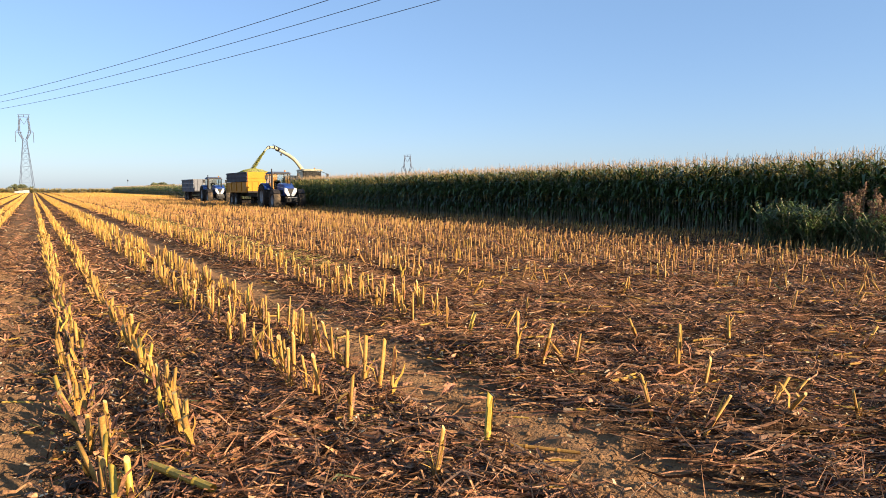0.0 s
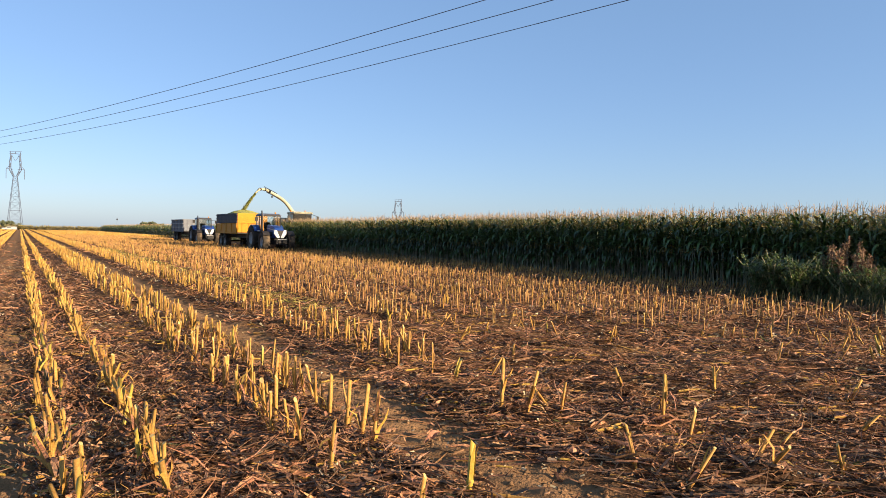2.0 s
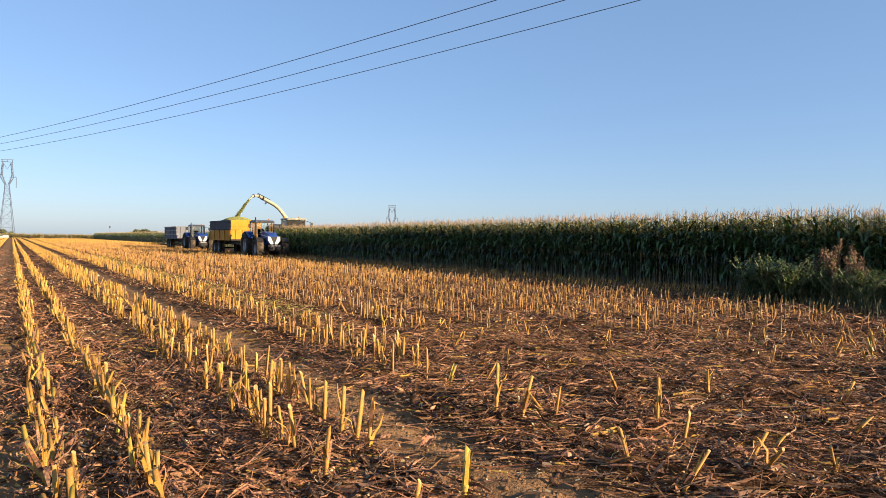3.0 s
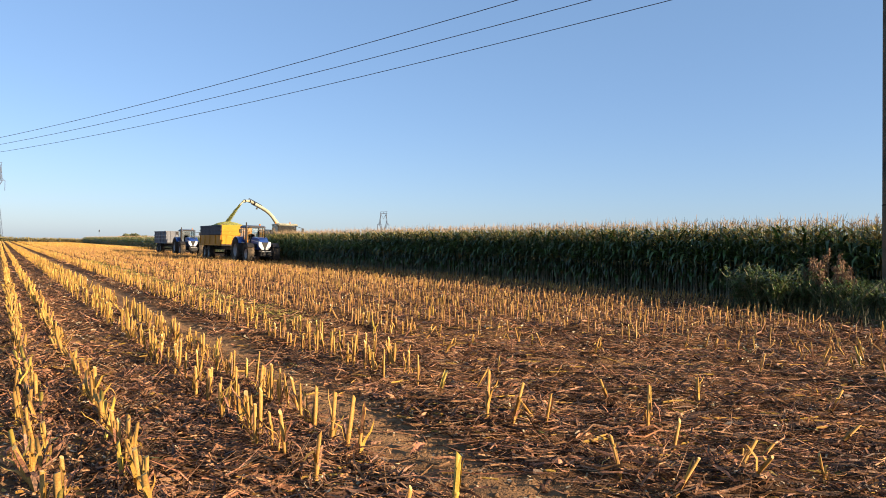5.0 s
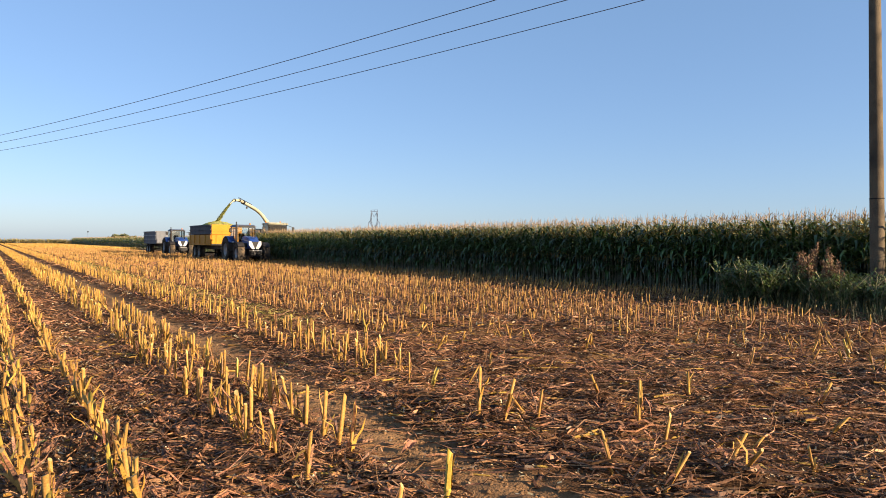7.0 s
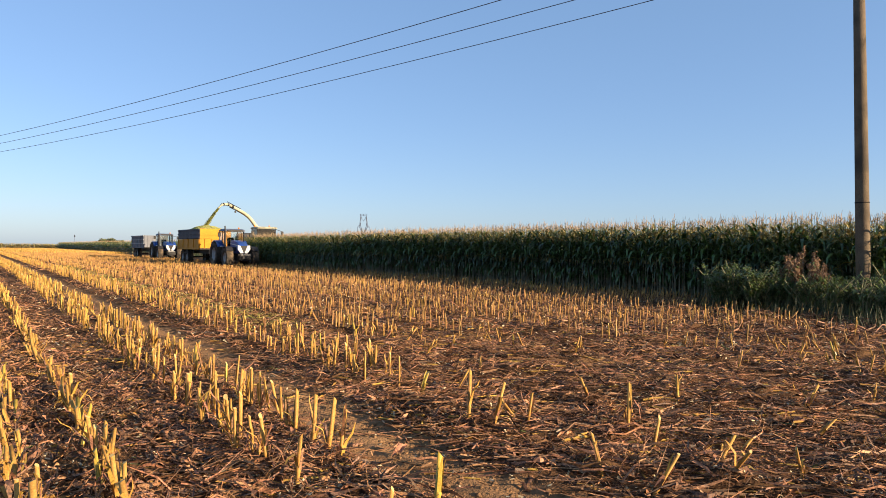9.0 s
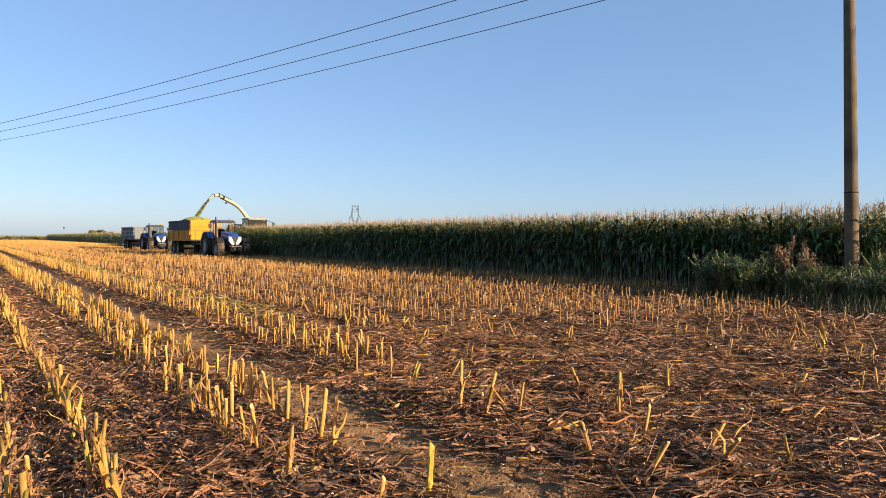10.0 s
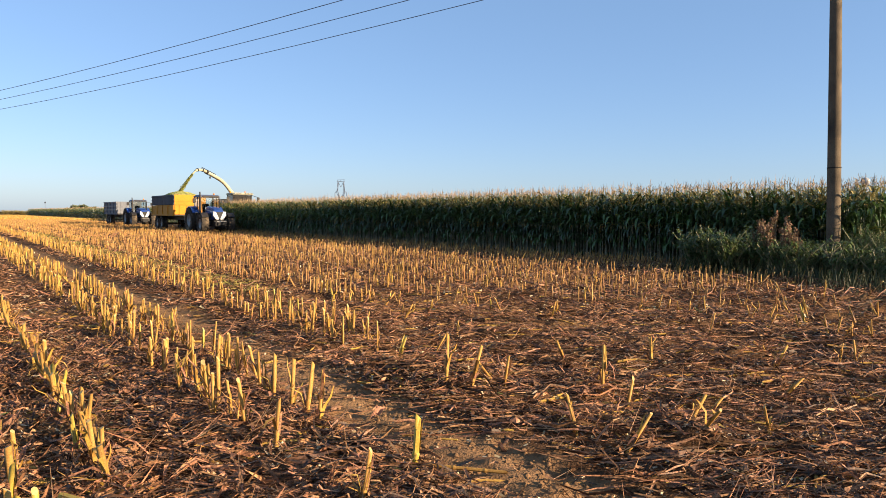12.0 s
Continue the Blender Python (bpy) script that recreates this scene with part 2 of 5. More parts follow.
def smooth_noise(x, y, cell, seed):
    """Value noise on arrays, about -1 to 1."""
    g = np.random.default_rng(seed).uniform(-1, 1, (256, 256))
    u, v = x / cell, y / cell
    i, j = np.floor(u).astype(int), np.floor(v).astype(int)
    f, h = u - i, v - j
    f, h = f * f * (3 - 2 * f), h * h * (3 - 2 * h)
    i, j, i1, j1 = i % 256, j % 256, (i + 1) % 256, (j + 1) % 256
    return (g[i, j] * (1 - f) + g[i1, j] * f) * (1 - h) + (g[i, j1] * (1 - f) + g[i1, j1] * f) * h


# ---- ground: one sheet to the horizon, with clods and tyre tracks near by ----
PITCH = 0.49
ROW0 = 0.25
CORN_X, CORN_FAR_X = 19.6, 26.2
CUT_Y = 59.5


def band(v, lo, hi, soft):
    return 1 / (1 + np.exp(-(v - lo) / soft)) * 1 / (1 + np.exp((v - hi) / soft))


def ground_z(x, y):
    r = np.hypot(x, y)
    near = np.clip((45 - r) / 30, 0, 1)
    pressed = np.maximum(band(x, -0.90, 0.10, 0.05), 0.7 * band(x, 2.30, 3.15, 0.08))
    z = 0.020 * smooth_noise(x, y, 0.9, 1) + 0.014 * (1 - 0.6 * pressed) * smooth_noise(x, y, 0.28, 2)
    clod = smooth_noise(x, y, 0.11, 3)
    rough = 1 - 0.85 * pressed
    z = z + rough * (0.022 * np.clip(clod, -0.2, 1) + 0.009 * smooth_noise(x, y, 0.045, 4))
    lug_y = y + 0.55 * np.abs(x + 0.33)
    lug = np.clip(np.sin(lug_y * 2 * np.pi / 0.25) * 1.6 + 0.35 * smooth_noise(x, y, 0.15, 5), -1, 1)
    z = z + band(x, -0.82, 0.08, 0.04) * (0.026 * lug - 0.012)
    lug2 = np.clip(np.sin((y - 0.5 * np.abs(x - 2.77)) * 2 * np.pi / 0.26) * 1.5, -1, 1)
    z = z + band(x, 2.35, 3.2, 0.06) * (0.007 * lug2 + 0.012 * smooth_noise(x, y * 0.25, 0.09, 13) + 0.010 * smooth_noise(x, y * 0.4, 0.2, 14) - 0.03)
    u, v = 0.8 * x - 0.6 * y, 0.6 * x + 0.8 * y
    rut = smooth_noise(u * 0.22, v, 0.16, 6) + 0.6 * smooth_noise(u * 0.3, v, 0.07, 7)
    z = z + band(x, 3.3, 30, 0.2) * (0.066 * rut + 0.060 * smooth_noise(u * 0.2, v, 0.34, 8))
    ridge = np.cos((x - ROW0) * 2 * np.pi / PITCH)
    z = z + 0.012 * ridge * band(x, 0.2, 19, 0.2)
    seen = np.clip((y - 0.6) / 2.0, 0, 1) * np.clip((x + 6) / 4, 0, 1)
    z = z - 0.025
    return z * near * seen + 0.02 * smooth_noise(x, y, 2.5, 9) * near * (1 - seen)


def steps(lo, a, b, hi, fine, grow):
    mid = list(np.arange(a, b, fine))
    out, s, v = [], fine, mid[-1]
    while v < hi:
        s *= grow
        v += s
        out.append(v)
    left, s, v = [], fine, a
    while v > lo:
        s *= grow * 1.15
        v -= s
        left.append(v)
    return np.array(left[::-1] + mid + out)


gx = steps(-2600, -1.0, 6.0, 2600, 0.032, 1.040)
gy = steps(-2600, 2.6, 15.0, 2600, 0.032, 1.040)
GX, GY = np.meshgrid(gx, gy, indexing="ij")
nx, ny = len(gx), len(gy)
idx = np.arange(nx * ny).reshape(nx, ny)
GQ = np.stack([idx[:-1, :-1], idx[1:, :-1], idx[1:, 1:], idx[:-1, 1:]], -1).reshape(-1, 4)
ground = quads("ground", np.stack([GX, GY, ground_z(GX, GY)], -1), GQ, [SOIL], smooth=True)
tagged(ground, "brown harvested field soil with tyre tracks and clods", "ground", kind="structure")


# ---- maize stubble ----
def stub_template(seed, sides=6, detail=True, rags=(3, 7)):
    """A cut stalk: swollen node, slanted pale cut, torn sheath leaves. One metre tall, to be scaled."""
    r = np.random.default_rng(seed)
    R = 0.014 * r.uniform(0.85, 1.25)
    bend = r.uniform(-0.02, 0.02, 2)
    h = 0.33
    zs = [-0.05, 0.07, 0.085, 0.10, h] if detail else [-0.03, h]
    k = [1.15, 1.0, 1.3, 1.0, 0.95] if detail else [1.1, 1.0]
    P = [(bend[0] * z / h, bend[1] * z / h, z) for z in zs]
    V, Q, I = tube(P, np.array(k) * R, sides, 0, cap=1)
    a = r.uniform(0, 6.28)
    top = V[-sides:]
    top[:, 2] += (top[:, 0] * np.cos(a) + top[:, 1] * np.sin(a)) * r.uniform(0.3, 1.6)
    parts = [(V, Q, I)]
    if detail:
        for _ in range(r.integers(*rags)):
            az, z0, L = r.uniform(0, 6.28), r.uniform(0.02, 0.16), r.uniform(0.08, 0.24)
            o, s = np.array([np.cos(az), np.sin(az), 0]), np.array([-np.sin(az), np.cos(az), 0])
            droop = r.uniform(-1.2, 1.1)
            pts = [o * (R + 0.002) + [0, 0, z0], o * (R + L * 0.25) + [0, 0, z0 + L * 0.5], o * (R + L * 0.6) + [0, 0, z0 + L * (0.5 + 0.3 * droop)],
                   o * (R + L * 0.75) + [0, 0, max(0.0, z0 + L * (0.4 + 0.7 * droop))]]
            parts.append(strip(pts, np.array([0.024, 0.022, 0.017, 0.004]) * r.uniform(0.5, 1.3), s, r.choice([2, 2, 0])))
        for _ in range(r.integers(1, 4)):
            az = r.uniform(0, 6.28)
            s = np.array([-np.sin(az), np.cos(az), 0])
            o = np.array([np.cos(az), np.sin(az), 0])
            parts.append(strip([o * (R + 0.002) + [0, 0, 0.1], o * (R + 0.006) + [0, 0, 0.24], o * (R + r.uniform(0.0, 0.045)) + [0, 0, h + r.uniform(-0.14, 0.0)]],
                               [0.022, 0.019, 0.006], s, r.choice([0, 0, 2])))
    return join(*parts)


STUBS = [stub_template(s, rags=(1, 4)) for s in range(14)]
STUBS_NEAR = [stub_template(s, 8) for s in range(14)]
CLEAN_STUB = stub_template(93, 10, rags=(0, 1))
STUBS_FAR = [stub_template(40 + s, 4, False) for s in range(5)]


def row_start(x):
    """Where a stubble row begins, on from the trampled headland."""
    if x < 0.6:
        return 3.0
    if x < 0.9:
        return 3.75
    if x < 2.0:
        return 4.25
    if x < 2.4:
        return 5.2
    if x < 4.5:
        return 6.7
    if x < 8.2:
        return 7.4
    return 2.5


def missing(x):
    """Rows that wheels have flattened."""
    k = round((x - ROW0) / PITCH)
    return k in (-16, -13, -9, -8, -5, -2, -1, 2, 5, 6, 9, 10, 13, 16, 17, 20, 23, 24, 27, 30, 31, 34, 37)


spots = []
for k in range(-26, 40):
    x = ROW0 + k * PITCH
    y, y_end = row_start(x) + rng.uniform(0, 0.3), 140.0
    dense = (0.0 if x < 3.3 else 0.04 if x < 9 else 0.12) if missing(x) else 1.0
    while y < y_end:
        gap = (0.140 if x < 0.9 else 0.165 if x < 5 else 0.145) if y < 60 else 0.17
        y += gap * rng.uniform(0.5, 1.6)
        az = math.degrees(math.atan2(x, y))
        patch = noise.noise(Vector((x * 1.1, y * 0.35, 3.0)))
        keep = dense
        if dense == 1.0 and 4.3 < x < 8.3 and y < 11:
            keep = max(0.0, (y - 7.4) / 4.5)
        if dense == 1.0 and x > 8.2 and y < 8:
            keep = 0.35
        if dense == 1.0 and x > 17.5 and y < 9:
            keep = 0.2
        if patch < -0.34:
            keep *= 0.45
        if -4.5 < az < 74 and rng.random() < keep and (x < 19.2 or y < CUT_Y):
            spots.append((x + rng.normal(0, 0.045), y, keep))
for _ in range(70):
    x, y = rng.uniform(3.5, 8.4), rng.uniform(2.5, 8.5)
    if rng.random() < 0.22:
        spots.append((x, y, 0.25))
spots = np.array(spots)
dist = np.hypot(spots[:, 0], spots[:, 1])
order = np.argsort(dist)
spots, dist = spots[order], dist[order]
N = len(spots)
tall = np.clip(rng.normal(1.0, 0.14, N), 0.6, 1.4)
loose = spots[:, 2] < 0.5
tilt = np.abs(rng.normal(0, 0.09, N)) + loose * np.abs(rng.normal(0.15, 0.35, N))
lean = rng.uniform(0, 2 * np.pi, N)
at = np.stack([spots[:, 0], spots[:, 1], ground_z(spots[:, 0], spots[:, 1]) - 0.005], 1)
pushed = spots[:, 0] < 1.0
edge = spots[:, 0] > 14.5
tilt += pushed * np.abs(rng.normal(0.26, 0.15, N)) + edge * np.abs(rng.normal(0.16, 0.12, N))
lean = np.where(pushed, rng.normal(1.9, 0.4, N), np.where(edge, rng.normal(-0.7, 0.5, N), lean))
fat = rng.uniform(0.75, 1.1, N) * np.where(spots[:, 0] > 6, 0.72, np.where(spots[:, 0] > 1.0, 0.88, 1.10))
tall *= np.where(spots[:, 0] > 4.5, 0.80, np.where(spots[:, 0] > 3.3, 0.92, np.where(pushed, 0.80, 0.98)))
M = turn(rng.uniform(0, 6.28, N), tilt, lean, np.stack([fat, fat, tall], 1)[:, None, :].reshape(N, 3))
kind = rng.integers(0, 14, N)

STUB_MATS = [STRAW, PITH, HUSK]
stub_meshes = []
for T in STUBS_NEAR:
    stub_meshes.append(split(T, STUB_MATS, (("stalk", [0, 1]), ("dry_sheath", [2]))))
NEAR = 300
fresh_meshes = []
for T in STUBS_NEAR + [CLEAN_STUB]:
    fresh_meshes.append(split(T, [STRAW_FRESH, PITH, HUSK], (("stalk", [0, 1]), ("dry_sheath", [2]))))
for n in range(NEAR):
    ob = assemble("maize_stub", (fresh_meshes if n % 13 == 0 or n in (1, 4) else stub_meshes)[kind[n]], Matrix.Translation(at[n]) @ Matrix(M[n].tolist()).to_4x4())
    tagged(ob, "cut yellow maize stalk with torn dry sheath standing in soil" if tilt[n] < 0.3 else "bent dry maize stalk leaning over trampled soil", "maize stub", group="maize stubble")
# single stalks left on the headland: place, height, girth, lean in degrees and its direction, fresh or dry
for j, (x, y, h, w, t_, d_, fresh) in enumerate((
        (2.27, 3.38, 0.95, 1.1, 5, 0.4, True), (3.66, 4.63, 1.35, 0.9, 14, -0.6, False), (3.60, 4.88, 1.25, 0.9, 6, 1.0, False), (4.53, 3.91, 1.2, 0.8, 3, 0.0, False),
        (4.33, 3.50, 0.95, 0.8, 24, 0.2, False), (3.57, 2.89, 1.05, 0.85, 32, -0.5, False), (1.72, 3.04, 0.9, 0.85, 10, -0.3, False), (4.40, 2.98, 0.75, 0.8, 38, -0.2, False),
        (4.75, 3.10, 0.75, 0.8, 40, -0.5, False), (6.66, 3.61, 1.0, 1.0, 34, -0.5, False), (5.75, 3.05, 0.9, 0.85, 42, -0.6, False), (2.19, 4.98, 1.16, 1.0, 5, -0.5, False),
        (2.21, 4.75, 1.16, 0.95, 6, -0.8, False), (2.20, 4.53, 1.16, 0.95, 5, -0.2, False), (1.72, 4.15, 0.95, 0.9, 7, 0.3, False))):
    m_ = turn(np.array([j * 1.3]), np.array([radians(t_)]), np.array([d_]), np.array([[w, w, h]]))[0]
    z_ = float(ground_z(np.array([x]), np.array([y]))[0])
    ob = assemble("maize_stub", fresh_meshes[14] if fresh else stub_meshes[(j * 5) % 14], Matrix.Translation((x, y, z_ - 0.005)) @ Matrix(m_.tolist()).to_4x4())
    tagged(ob, "thick yellow-green maize stub alone on trampled soil" if fresh else "single dry maize stub standing on trampled soil", "maize stub", group="maize stubble")
crowd, russet = Crowd(), Crowd()
red = rng.random(N) < np.clip((spots[:, 0] - 3.0) / 3.5, 0.05, 0.85)
for c_, chosen in ((crowd, ~red), (russet, red)):
    for k in range(14):
        s = chosen & (kind == k) & (np.arange(N) >= NEAR) & (dist < 24)
        c_.add(STUBS[k], at[s], M[s])
    for k in range(5):
        s = chosen & (kind % 5 == k) & (dist >= 24)
        grow = np.where(dist[s] > 60, 1.1, 1.0)
        Mf = M[s] * np.stack([grow, grow, np.ones_like(grow)], 1)[:, None, :]
        c_.add(STUBS_FAR[k], at[s], Mf)
# beyond 140 m the rows close up
fs = []
for k in range(-44, 50):
    x = ROW0 + k * PITCH
    for y in np.arange(140, 300, 1.3):
        if -5 < math.degrees(math.atan2(x, y)) and x < CORN_FAR_X - 0.5 and not missing(x):
            fs.append((x, y + rng.uniform(0, 1), 0))
fs = np.array(fs)
one = np.ones(len(fs))
Mf = turn(rng.uniform(0, 6, len(fs)), 0.1 * one, rng.uniform(0, 6, len(fs)), np.stack([4 * one, 4 * one, one], 1))
crowd.add(STUBS_FAR[0], fs, Mf)
stub_field = crowd.done("maize_stubble", STUB_MATS)
tagged(stub_field, "rows of cut golden maize stubble across the field", "stubble", kind="stuff")
tagged(russet.done("russet_stubble", [STRAW_RED, PITH, HUSK]), "thin russet maize stubble towards the standing crop", "stubble", kind="stuff")


# ---- litter on the soil: husks, stalk pieces, chaff ----
def litter_template(seed):
    r = np.random.default_rng(seed)
    n, L = (4 if seed % 3 else 5), r.uniform(0.05, 0.17) if seed % 3 else r.uniform(0.2, 0.4)
    t = np.linspace(0, 1, n)
    curl, lift = r.uniform(-5.5, 5.5), r.uniform(0.01, 0.065)
    P = np.stack([L * (t - 0.5), curl * L * (t - 0.5) ** 2, 0.006 + lift * np.sin(t * np.pi * r.uniform(0.6, 2.2)) ** 2], 1)
    w = r.uniform(0.006, 0.019) * np.array([0.2, 1, 0.75, 0.1] if n == 4 else [0.15, 0.9, 1, 0.6, 0.1])
    roll = r.uniform(-0.8, 0.8) + t * r.uniform(-1.6, 1.6)
    S = np.stack([np.zeros(n), np.cos(roll), np.sin(roll)], 1)
    P = P + np.stack([np.zeros(n), r.normal(0, 0.008, n), np.abs(r.normal(0, 0.008, n))], 1)
    if seed % 3:
        return strip(P, w, S, 0)
    return ribbon(P, w, S, 0, fold=r.uniform(0.1, 0.6))


def piece_template(seed):
    r = np.random.default_rng(seed)
    L = r.uniform(0.08, 0.4)
    P = [(-L / 2, 0, 0.012), (0, r.uniform(-0.015, 0.015), 0.016), (L / 2, 0, 0.012)]
    return tube(P, [0.011, 0.012, 0.010], 4, 1, cap=2)


def spread(n, r0, r1, power=1.0, a0=-5, a1=73):
    r = r0 + (r1 - r0) * rng.random(n) ** power
    az = np.radians(rng.uniform(a0, a1, n))
    x, y = r * np.sin(az), r * np.cos(az)
    open_soil = np.maximum(band(x, -0.82, 0.05, 0.05) * np.clip(1.25 - y / 16, 0.3, 1), band(x, 2.26, 3.14, 0.07))
    bare = (rng.random(n) < 0.93 * open_soil) | (x > 19.4)
    patch = smooth_noise(x, y, 0.8, 11) + 0.6 * smooth_noise(x, y, 0.3, 12)
    bare |= rng.random(n) > np.where(x > 3.3, 0.86 + 0.35 * patch, 0.70 + 0.5 * patch)
    return x[~bare], y[~bare]


def strew(crowd, templates, n, r0, r1, size, tilt_sd, along=0.0, power=1.0, lift=0.0, a0=-5, a1=73):
    x, y = spread(n, r0, r1, power, a0, a1)
    k = rng.integers(0, len(templates), len(x))
    yaw = np.where(rng.random(len(x)) < along, rng.normal(-0.62, 0.24, len(x)), rng.uniform(0, 6.28, len(x)))
    s = size * rng.uniform(0.6, 1.4, len(x))
    M = turn(yaw, np.abs(rng.normal(0, tilt_sd, len(x))), rng.uniform(0, 6.28, len(x)), np.stack([s, s, s], 1))
    p = np.stack([x, y, ground_z(x, y) - 0.012 + lift * rng.random(len(x))], 1)
    for j in range(len(templates)):
        crowd.add(templates[j], p[k == j], M[k == j])


HUSKS = [litter_template(s) for s in range(200, 230)]


def crumpled_template(seed):
    """A broad torn leaf, buckled across its length."""
    r = np.random.default_rng(seed)
    n, L = 5, r.uniform(0.12, 0.26)
    t = np.linspace(0, 1, n)
    P = np.stack([L * (t - 0.5), r.uniform(-4, 4) * L * (t - 0.5) ** 2 + r.normal(0, 0.010, n), 0.008 + np.abs(r.normal(0, 0.026, n))], 1)
    w = r.uniform(0.035, 0.06) * np.array([0.2, 0.9, 1.0, 0.8, 0.12]) * r.uniform(0.7, 1.25, n)
    roll = r.uniform(-0.5, 0.5) + np.cumsum(r.normal(0, 0.5, n))
    return ribbon(P, w, np.stack([np.zeros(n), np.cos(roll), np.sin(roll)], 1), 0, fold=r.uniform(-0.5, 0.6))


CRUMPLED = [crumpled_template(s) for s in range(240, 254)]
PIECES = [piece_template(s) for s in range(300, 310)]
FLECK = [strip([(-0.012, 0, 0.004), (0.012, 0.003, 0.01)], [0.014, 0.009], (0, 1, 0.2), 3), strip([(-0.02, 0, 0.006), (0.016, 0.0, 0.004)], [0.009, 0.012], (0, 1, -0.3), 3)]


def strand_template(seed):
    """A long dead leaf lying flat, twisted and sunk in places."""
    r = np.random.default_rng(seed)
    n, L = 6, r.uniform(0.30, 0.62)
    t = np.linspace(0, 1, n)
    P = np.stack([L * (t - 0.5), np.cumsum(r.normal(0, 0.016, n)), 0.010 + np.abs(r.normal(0, 0.016, n))], 1)
    roll = r.uniform(-0.6, 0.6) + np.cumsum(r.normal(0, 0.45, n))
    w = r.uniform(0.008, 0.022) * np.array([0.5, 0.9, 1.0, 0.9, 0.7, 0.2])
    return strip(P, w, np.stack([np.zeros(n), np.cos(roll), np.sin(roll)], 1), 0)


STRANDS = [strand_template(s) for s in range(270, 290)]
litter = Crowd()
strew(litter, HUSKS, 29000, 2.9, 13, 0.95, 0.45, 0.75, 1.1, 0.03)
strew(litter, STRANDS, 13000, 2.9, 15, 0.95, 0.10, 0.93, 1.05, 0.03, 12, 73)
strew(litter, STRANDS, 1200, 2.9, 9, 0.8, 0.10, 0.5, 1.05, 0.02, -5, 20)
strew(litter, CRUMPLED, 1500, 2.9, 8, 0.75, 0.5, 0.2, 1.0, 0.03, -3, 32)
strew(litter, HUSKS, 3500, 7, 22, 1.3, 0.4, 0.3, 1.0, 0.04, -6, 4)
strew(litter, FLECK, 5000, 2.9, 9, 1.2, 0.5, 0.0, 1.0, 0.03, -3, 40)
strew(litter, HUSKS, 5000, 0.3, 3.0, 1.0, 0.3, 0.4, 0.6, 0.02, -180, 180)
strew(litter, HUSKS, 9000, 3.0, 16, 1.3, 0.3, 0.4, 0.8, 0.02, 73, 355)
strew(litter, CRUMPLED, 7000, 2.9, 12, 0.66, 0.40, 0.75, 1.1, 0.02)
strew(litter, PIECES, 3000, 2.9, 13, 0.75, 0.08, 0.4, 1.1, 0.01)
strew(litter, FLECK, 34000, 2.9, 11, 1.0, 0.5, 0.0, 1.1, 0.02)
strew(litter, HUSKS, 26000, 13, 34, 1.5, 0.3, 0.5, 1.0, 0.04)
strew(litter, FLECK, 16000, 11, 34, 2.0, 0.5, 0.0, 1.0, 0.04)
strew(litter, HUSKS, 9000, 34, 80, 2.6, 0.2, 0.3, 1.0, 0.03)
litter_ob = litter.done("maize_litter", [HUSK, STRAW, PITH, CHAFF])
tagged(litter_ob, "brown dry husks, stalk pieces and pale chaff strewn on soil", "crop litter", kind="stuff")
def clod_template(seed):
    """A crumb of soil: an uneven lump with six faces."""
    r = np.random.default_rng(seed)
    V = np.array([(x, y, z) for z in (-0.4, 0.55) for x, y in ((-1, -1), (1, -1), (1, 1), (-1, 1))], float)
    V[4:, :2] *= 0.55
    V = V * r.uniform(0.6, 1.2, V.shape) * 0.016
    Q = np.array([(4, 5, 6, 7), (0, 1, 5, 4), (1, 2, 6, 5), (2, 3, 7, 6), (3, 0, 4, 7)])
    return V, Q, np.zeros(5, int)


CLODS = [clod_template(s) for s in range(260, 272)]
clods = Crowd()
n = 11000
r_, a_ = 2.9 + 7.0 * rng.random(n) ** 1.25, np.radians(rng.uniform(-5, 73, n))
x_, y_ = r_ * np.sin(a_), r_ * np.cos(a_)
s_ = 0.35 + 1.3 * rng.random(n) ** 3
s_ *= np.where(band(x_, -0.85, 0.06, 0.04) > 0.5, 0.35, 1.0)
M_ = turn(rng.uniform(0, 6.28, n), rng.uniform(0, 0.5, n), rng.uniform(0, 6.28, n), np.stack([s_, s_, s_], 1))
k_ = rng.integers(0, 12, n)
for j in range(12):
    clods.add(CLODS[j], np.stack([x_, y_, ground_z(x_, y_) + 0.003], 1)[k_ == j], M_[k_ == j])
tagged(clods.done("soil_crumbs", [SOIL], True), "loose brown crumbs and clods of soil", "soil", kind="stuff")
shreds = Crowd()
strew(shreds, HUSKS, 500, 3.2, 22, 0.9, 0.2, 0.3, 0.8, 0.03)
n = 2600
sx_, sy_ = rng.normal(4.9, 0.24, n), 12.0 + 42 * rng.random(n) ** 1.4
kk_ = rng.integers(0, len(HUSKS), n)
sz_ = rng.uniform(0.5, 1.1, n) * (1 + sy_ / 60)
Ms_ = turn(rng.uniform(0, 6.28, n), np.abs(rng.normal(0, 0.3, n)), rng.uniform(0, 6.28, n), np.stack([sz_, sz_, sz_], 1))
spill = Crowd()
for j in range(len(HUSKS)):
    spill.add(HUSKS[j], np.stack([sx_, sy_, ground_z(sx_, sy_) + 0.02], 1)[kk_ == j], Ms_[kk_ == j])
SPILL = mat("yellow_green_chop", (0.17, 0.14, 0.035), (0.32, 0.26, 0.075), 0.7, 9, 60, 0.2, island=0.35, spec=0.2)
tagged(spill.done("spilt_chop", [SPILL]), "strip of spilt yellow-green chopped maize between stubble rows", "crop litter", kind="stuff")
tagged(shreds.done("green_leaf_shreds", [GREEN_SHRED, GREEN_SHRED, GREEN_SHRED]), "green shredded maize leaves lying among dry litter", "leaf shreds", kind="stuff")


